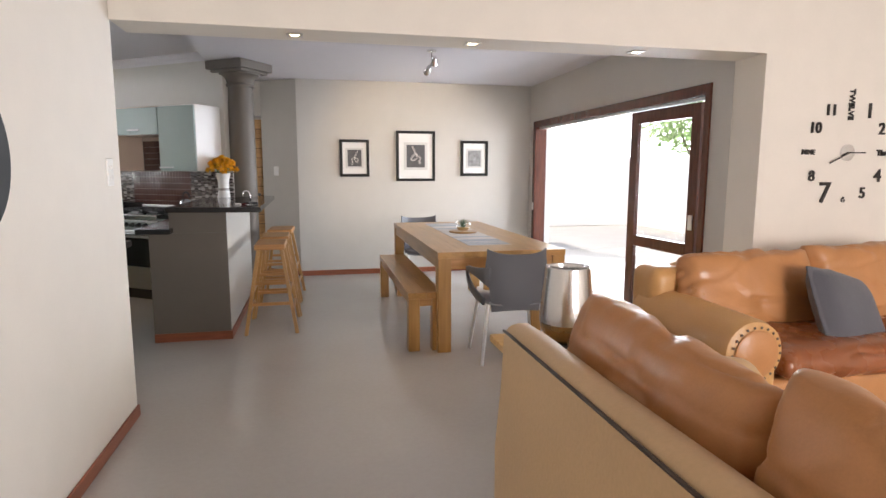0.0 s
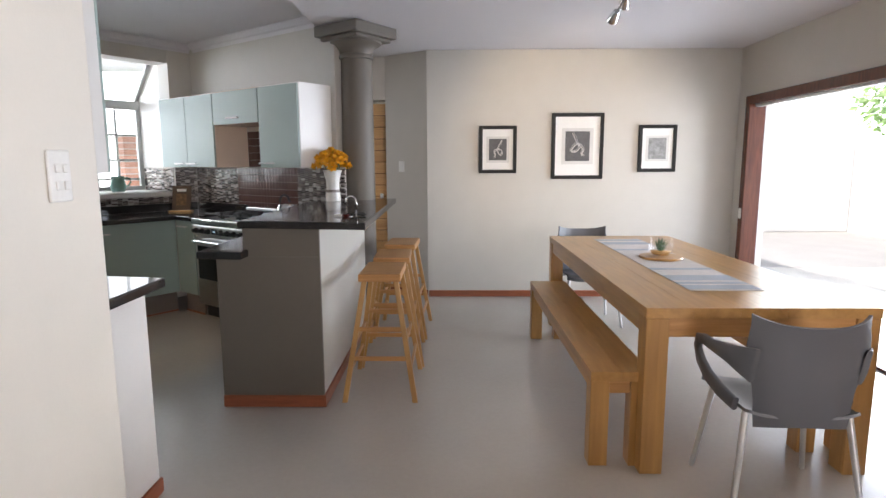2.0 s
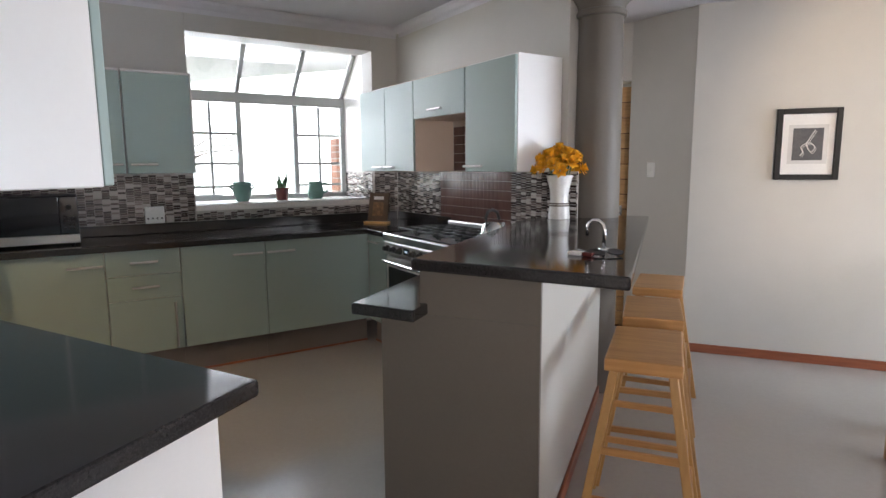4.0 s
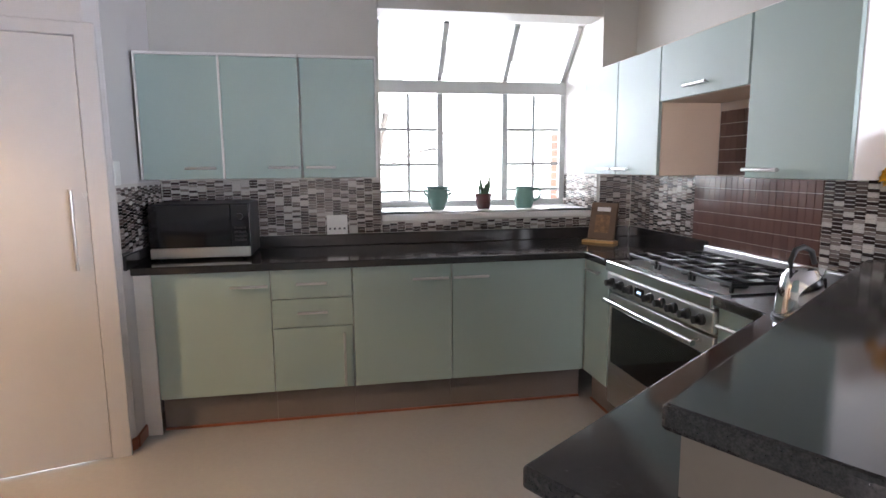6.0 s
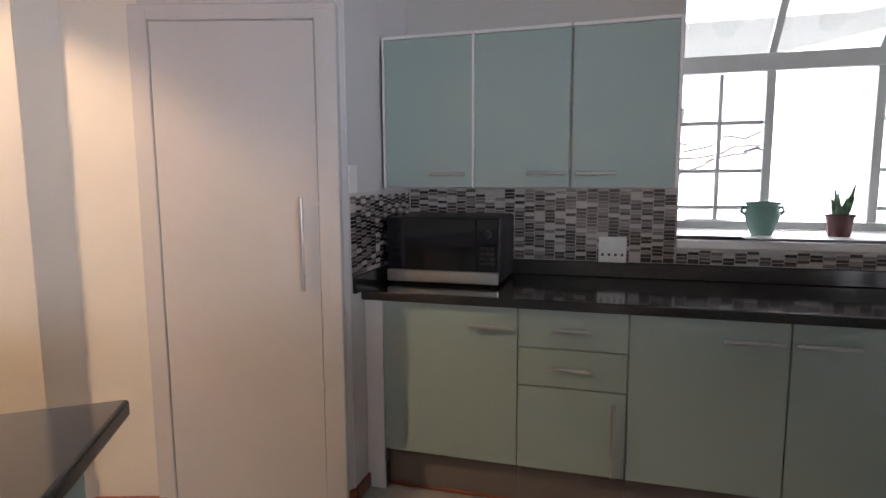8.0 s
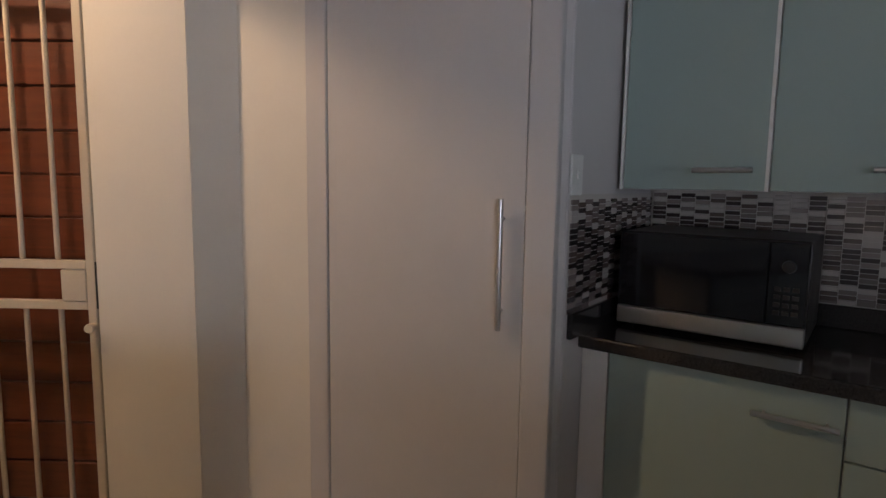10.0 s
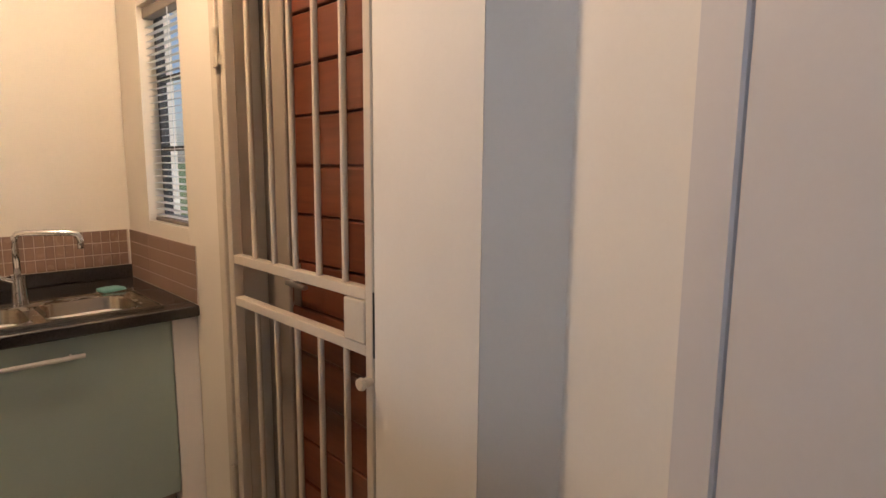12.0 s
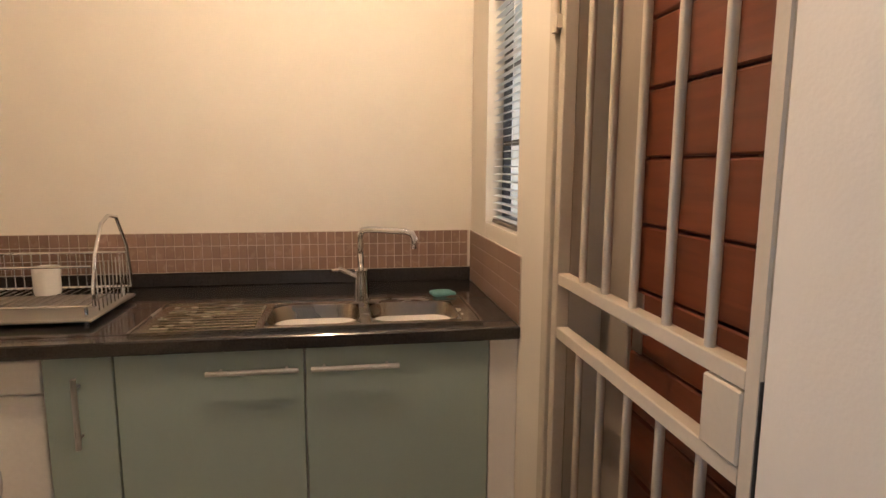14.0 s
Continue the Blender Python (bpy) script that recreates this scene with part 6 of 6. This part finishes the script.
wall_clock()
r_t = thing("round_mirror", pose(WX, 2.235, 1.40), "dark-framed round wall mirror on the cream wall", "mirror")
part("frame", moved(bm_lathe([(0.20, 0), (0.27, 0), (0.275, 0.02), (0.26, 0.032), (0.21, 0.022), (0.20, 0.008)], 48), pose(0, 0, 0, 0, 90, 0)), M["frame"], r_t, smooth=40)
part("mirror_glass", moved(bm_lathe([(0, 0.004), (0.205, 0.005)], 48), pose(0, 0, 0, 0, 90, 0)), M["chrome"], r_t)


# ---- living room ----
def sofa_back():
    """Sofa seen from behind; it faces +x."""
    t = thing("leather_sofa", pose(0.92, -0.04, 0), "tan leather sofa with a pale hide back and dark piping", "sofa", "leather sofas")
    L = 2.40
    b = bmesh.new()
    # raked back panel with a rolled top
    prof = [(0.0, 0.06), (0.0, 0.30), (0.018, 0.55), (0.028, 0.735), (0.036, 0.760), (0.055, 0.778), (0.085, 0.786), (0.120, 0.784), (0.145, 0.768), (0.158, 0.735), (0.175, 0.60), (0.224, 0.06)]
    n = 16
    rows = []
    for i in range(n + 1):
        y = L * i / n
        e = min(1, (L - y) / 0.06 + 0.55, y / 0.06 + 0.55)
        rows.append([b.verts.new((x + 0.006 * noise.noise(Vector((x * 4, y * 2, z * 4))), y, 0.06 + (z - 0.06) * (0.985 + 0.015 * e))) for x, z in prof])
    for p, q in zip(rows, rows[1:]):
        for k in range(len(prof)):
            j = (k + 1) % len(prof)
            b.faces.new((p[k], p[j], q[j], q[k]))
    b.faces.new(rows[0]), b.faces.new(rows[-1][::-1])
    bmesh.ops.recalc_face_normals(b, faces=b.faces[:])
    part("back_panel", b, M["hide"], t, "pale tan hide back", smooth=45)
    part("piping", bm_path([(0.024, 0.01 + (L - 0.02) * i / 20, 0.758) for i in range(21)], 0.006, 6), M["piping"], t, "dark stitched piping", smooth=True)
    part("seat_base", rounded((0.225, 0.03, 0.06), (0.93, L - 0.03, 0.34), 0.03), M["leather"], t, smooth=40)
    for y in (L - 0.30, 0.02):
        arm = rounded((0.10, y, 0.06), (0.95, y + 0.28, 0.46), 0.04, 0.004, 2)
        part("arm", arm, M["hide"], t, smooth=40)
        part("arm_roll", moved(bm_lathe([(0, 0), (0.13, 0.0), (0.148, 0.02), (0.15, 0.1), (0.15, 0.78), (0.14, 0.84), (0.10, 0.87), (0, 0.875)], 28), pose(0.12, y + 0.14, 0.49, 0, 90, 0)), M["hide"], t, smooth=40)
    for i in range(2):
        y = 0.32 + i * 0.86
        part("seat_cushion", moved(bm_cushion(0.66, 0.86, 0.20, 0.35, 3 + i), pose(0.60, y + 0.43, 0.42)), M["brownl"], t, smooth=True)
    for y, z, tip, seed in ((1.84, 0.635, 3.0, 7), (0.90, 0.69, 0.0, 12)):
        part("back_cushion", moved(bm_cushion(0.93, 0.56, 0.20, 0.40, seed, 34, 0.019), pose(0.275, y, z, tip, 0, 0) @ pose(0, 0, 0, 0, -76, 0) @ pose(0, 0, 0, 0, 0, 90)), M["leather"], t, "creased tan leather back cushion", smooth=True)
    for x in (0.06, 0.88):
        for y in (0.06, L - 0.06):
            part("foot", bm_tube((x, y, 0), (x, y, 0.07), 0.03, 14, 0.035), M["mahog"], t)


sofa_back()


def sofa_wall():
    """Sofa along the clock wall; it faces -y."""
    t = thing("leather_sofa", pose(2.11, 2.61, 0), "tan leather sofa with scroll arms against the wall", "sofa", "leather sofas")
    W, D = 2.52, 0.98
    part("seat_base", rounded((0.05, 0.06, 0.06), (W - 0.05, D - 0.1, 0.32), 0.03), M["leather"], t, smooth=40)
    part("back_frame", rounded((0.28, D - 0.26, 0.06), (W - 0.28, D - 0.02, 0.80), 0.07, 0.006, 4), M["golden"], t, smooth=40)
    part("back_wing", rounded((0.06, D - 0.30, 0.30), (0.30, D - 0.02, 0.79), 0.07, 0.004, 5), M["golden"], t, smooth=40)
    for x in (0.0, W - 0.36):
        part("arm", rounded((x + 0.03, 0.02, 0.06), (x + 0.33, D - 0.08, 0.48), 0.04, 0.004, 2), M["golden"], t, smooth=40)
        roll = part("arm_roll", moved(bm_lathe([(0, 0.0), (0.13, 0.0), (0.155, 0.012), (0.165, 0.05), (0.17, 0.4), (0.17, 0.84), (0.12, 0.88), (0, 0.88)], 32), pose(x + 0.18, 0.0, 0.49, -90, 0, 0)), M["golden"], t, smooth=40)
        part("scroll_face", moved(bm_lathe([(0, 0), (0.115, 0), (0.12, -0.006), (0.11, -0.014), (0, -0.016)], 32), pose(x + 0.18, -0.002, 0.49, -90, 0, 0)), M["leather"], t, smooth=40)
        for i in range(22):
            a = i * math.tau / 22
            part("stud", moved(bm_lathe([(0, -0.005), (0.006, -0.003), (0.007, 0.0)], 8), pose(x + 0.18 + 0.132 * math.cos(a), -0.004, 0.49 + 0.132 * math.sin(a), -90, 0, 0)), M["band"], roll)
    for i in range(2):
        x = 0.36 + i * 0.90
        part("seat_cushion", moved(bm_cushion(0.90, 0.74, 0.20, 0.4, 21 + i, 30, 0.014), pose(x + 0.45, 0.36, 0.40)), M["brownl"], t, "glossy chestnut seat cushion", smooth=True)
        part("back_cushion", moved(bm_cushion(0.88, 0.52, 0.25, 0.45, 31 + i, 34, 0.019), pose(0.635 + 0.86 * i, 0.63, 0.635 + 0.02 * i, 74, 0, 0)), M["leather"], t, "creased tan leather back cushion", smooth=True)
    for x in (0.08, W - 0.08):
        for y in (0.08, D - 0.08):
            part("foot", bm_tube((x, y, 0), (x, y, 0.07), 0.03, 14, 0.035), M["mahog"], t)


sofa_wall()
single("scatter_cushion", bm_cushion(0.50, 0.50, 0.17, 0.85, 41, 16, 0.006), M["grey_cloth"], pose(3.13, 2.92, 0.580, 58, 14, 8), "square slate-grey scatter cushion on the sofa", "cushion", smooth=True)


def side_table():
    t = thing("side_table", pose(1.19, 2.595, 0), "pale pine plank table on black metal legs", "table")
    for i in range(2):
        part("top_plank", bm_box((0.0, i * 0.37 + 0.0003, 0.41), (0.68, (i + 1) * 0.37 - 0.0003, 0.45), 0.003, 1), M["pine"], t)
    for x, y in ((0.10, 0.66), (0.10, 0.42), (0.58, 0.66), (0.58, 0.42), (0.10, 0.10), (0.58, 0.10)):
        part("bolt", moved(bm_lathe([(0, 0.003), (0.012, 0.002), (0.014, 0)], 12), pose(x, y, 0.4505)), M["blackm"], t)
    for x in (0.13, 0.55):
        for y in (0.06, 0.68):
            part("leg", bm_tube((x, y, 0.409), (x + (0.04 if x > 0.3 else -0.04), y, 0), 0.011, 10), M["blackm"], t)
    for y in (0.06, 0.68):
        part("crossbar", bm_box((0.05, y - 0.01, 0.395), (0.63, y + 0.01, 0.409)), M["blackm"], t)


side_table()


def metal_vase():
    m = mat("burnished_metal", (0.62, 0.61, 0.60), 0.20, 1.0, var=0.12, scale=5, bump=0.03, stretch=(3, 3, 0.3))
    t = thing("metal_vase", pose(1.47, 2.95, 0.4505) @ Matrix.Scale(0.94, 4), "tall burnished metal vase on the pine table", "vase")
    bronze = mat("bronze_patina", (0.34, 0.25, 0.15), 0.26, 1.0, var=0.25, scale=9, bump=0.04)
    part("foot", bm_lathe([(0, 0), (0.072, 0), (0.074, 0.008), (0.045, 0.014), (0.040, 0.045), (0, 0.045)], 48), M["num"], t, "dark metal foot", smooth=40)
    part("lower_body", bm_lathe([(0, 0.046), (0.045, 0.046), (0.085, 0.068), (0.115, 0.098), (0.133, 0.132), (0.141, 0.170), (0.137, 0.171), (0.10, 0.09), (0, 0.06)], 48), bronze, t, "bronze-toned lower bowl", smooth=40)
    part("body", bm_lathe([(0.1412, 0.172), (0.1415, 0.20), (0.138, 0.26), (0.130, 0.34), (0.121, 0.42), (0.117, 0.462), (0.112, 0.466), (0.109, 0.460), (0.113, 0.41), (0.126, 0.28), (0.132, 0.172)], 48), m, t, smooth=40)


metal_vase()


# ---- tiles ----
def tile_field(name, m, rects, tw, th, gap, depth, material, grout, offset=True, singles=None, label="", piece="tile"):
    """Tiles over rectangles (x0, x1, z0, z1) of a wall plane y=0 that faces -y. singles: a stretch (x0, x1, z0, z1) whose tiles are parts."""
    host = tagged(new(name), label, "tiles", kind="structure")
    host.matrix_world = m
    part("grout_bed", join(*[bm_box((a, -0.004, c), (b, 0.0, d)) for a, b, c, d in rects]), grout, host)
    verts, faces = [], []
    shared, made = {}, 0
    for a, b, c, d in rects:
        rows = int((d - c) / th)
        for r in range(rows):
            z = c + r * th
            x = a
            while x < b:
                x0, x1 = max(x, a), min(x + tw, b)
                z = c + r * th - (th / 2 if offset and round((x - a) / tw) % 2 and r else 0)
                if x1 - x0 > gap * 2.5:
                    lo, hi = (x0 + gap / 2, -depth, z + gap / 2), (x1 - gap / 2, -0.004, z + th - gap / 2)
                    if singles and singles[0] <= x0 and x1 <= singles[1] and singles[2] <= z and z + th <= singles[3] and made < 290:
                        key = round(x1 - x0, 4)
                        if key not in shared:
                            me = bpy.data.meshes.new(piece)
                            q = bm_box((0, 0, 0), (hi[0] - lo[0], hi[1] - lo[1], hi[2] - lo[2]))
                            q.to_mesh(me)
                            q.free()
                            me.materials.append(material)
                            shared[key] = me
                        o = new(piece, shared[key])
                        o.parent = host
                        o.location = lo
                        made += 1
                    else:
                        k = len(verts)
                        e = 0.001
                        verts += [(lo[0], hi[1], lo[2]), (hi[0], hi[1], lo[2]), (hi[0], hi[1], hi[2]), (lo[0], hi[1], hi[2]),
                                  (lo[0] + e, lo[1], lo[2] + e), (hi[0] - e, lo[1], lo[2] + e), (hi[0] - e, lo[1], hi[2] - e), (lo[0] + e, lo[1], hi[2] - e)]
                        faces += [(k + 4, k + 5, k + 6, k + 7), (k, k + 1, k + 5, k + 4), (k + 1, k + 2, k + 6, k + 5), (k + 2, k + 3, k + 7, k + 6), (k + 3, k, k + 4, k + 7)]
                x += tw
    if verts:
        me = bpy.data.meshes.new("tiles")
        me.from_pydata(verts, [], faces)
        me.materials.append(material)
        o = new("tiles", me)
        o.parent = host
        tagged(o, kind="stuff")


Z0 = CT1 + 0.076
tile_field("mosaic_window", K(KX + 0.001, 0, 0, 90), [(KR + 0.012, 3.458, Z0, UB), (3.46, 4.95, Z0, 1.058), (4.952, KY - 0.01, Z0, UB)], 0.050, 0.0165, 0.0022, 0.008,
           M["mosaic"], M["grout"], singles=(2.75, 3.458, 1.0, UB), label="glossy brown and white glass mosaic behind the counter", piece="mosaic_tile")
tile_field("mosaic_return", K(0, KR + 0.001, 0, 180), [(5.968, -KX - 0.012, Z0, 1.33)], 0.050, 0.0165, 0.0022, 0.008, M["mosaic"], M["grout"], singles=(5.9, 6.7, 0.95, 1.36), label="glass mosaic on the return wall", piece="mosaic_tile")
tile_field("mosaic_cooker", K(0, KY - 0.001, 0), [(KX + 0.012, -5.952, Z0, UB), (-5.06, -4.45, CT1, UB)], 0.050, 0.0165, 0.0022, 0.008, M["mosaic"], M["grout"], label="glass mosaic beside the range cooker", piece="mosaic_tile")
tile_field("mosaic_reveal", K(0, 4.949, 0), [(-7.30, KX - 0.02, 1.102, UB)], 0.050, 0.0165, 0.0022, 0.008, M["mosaic"], M["grout"], label="glass mosaic on the window cheek", piece="mosaic_tile")
tile_field("cooker_tiles", K(0, KY - 0.001, 0), [(-5.95, -5.062, 0.945, UB), (-5.757, -5.107, UB + 0.001, 1.718)], 0.0445, 0.0662, 0.0025, 0.009, M["brown_tile"], M["grout2"], offset=False, singles=(-5.96, -5.05, 0.94, 1.72),
           label="dark brown glazed tiles behind the range cooker")
tile_field("sink_tiles", pose(0, 1.988, 0, 0, 0, 180), [(1.2, 3.79, 0.931, 1.085)], 0.034, 0.0512, 0.0025, 0.008, M["taupe_tile"], M["grout2"], offset=False, singles=(2.3, 3.79, 0.93, 1.09),
           label="small taupe tiles behind the scullery sink")
tile_field("sink_side_tiles", pose(GX + 0.001, 0, 0, 0, 0, 90), [(2.0, 2.72, 0.876, 1.085)], 0.24, 0.0522, 0.0025, 0.006, M["side_tile"], M["grout2"], offset=False, singles=(2.0, 2.72, 0.87, 1.09),
           label="small taupe tiles on the wall beside the sink")
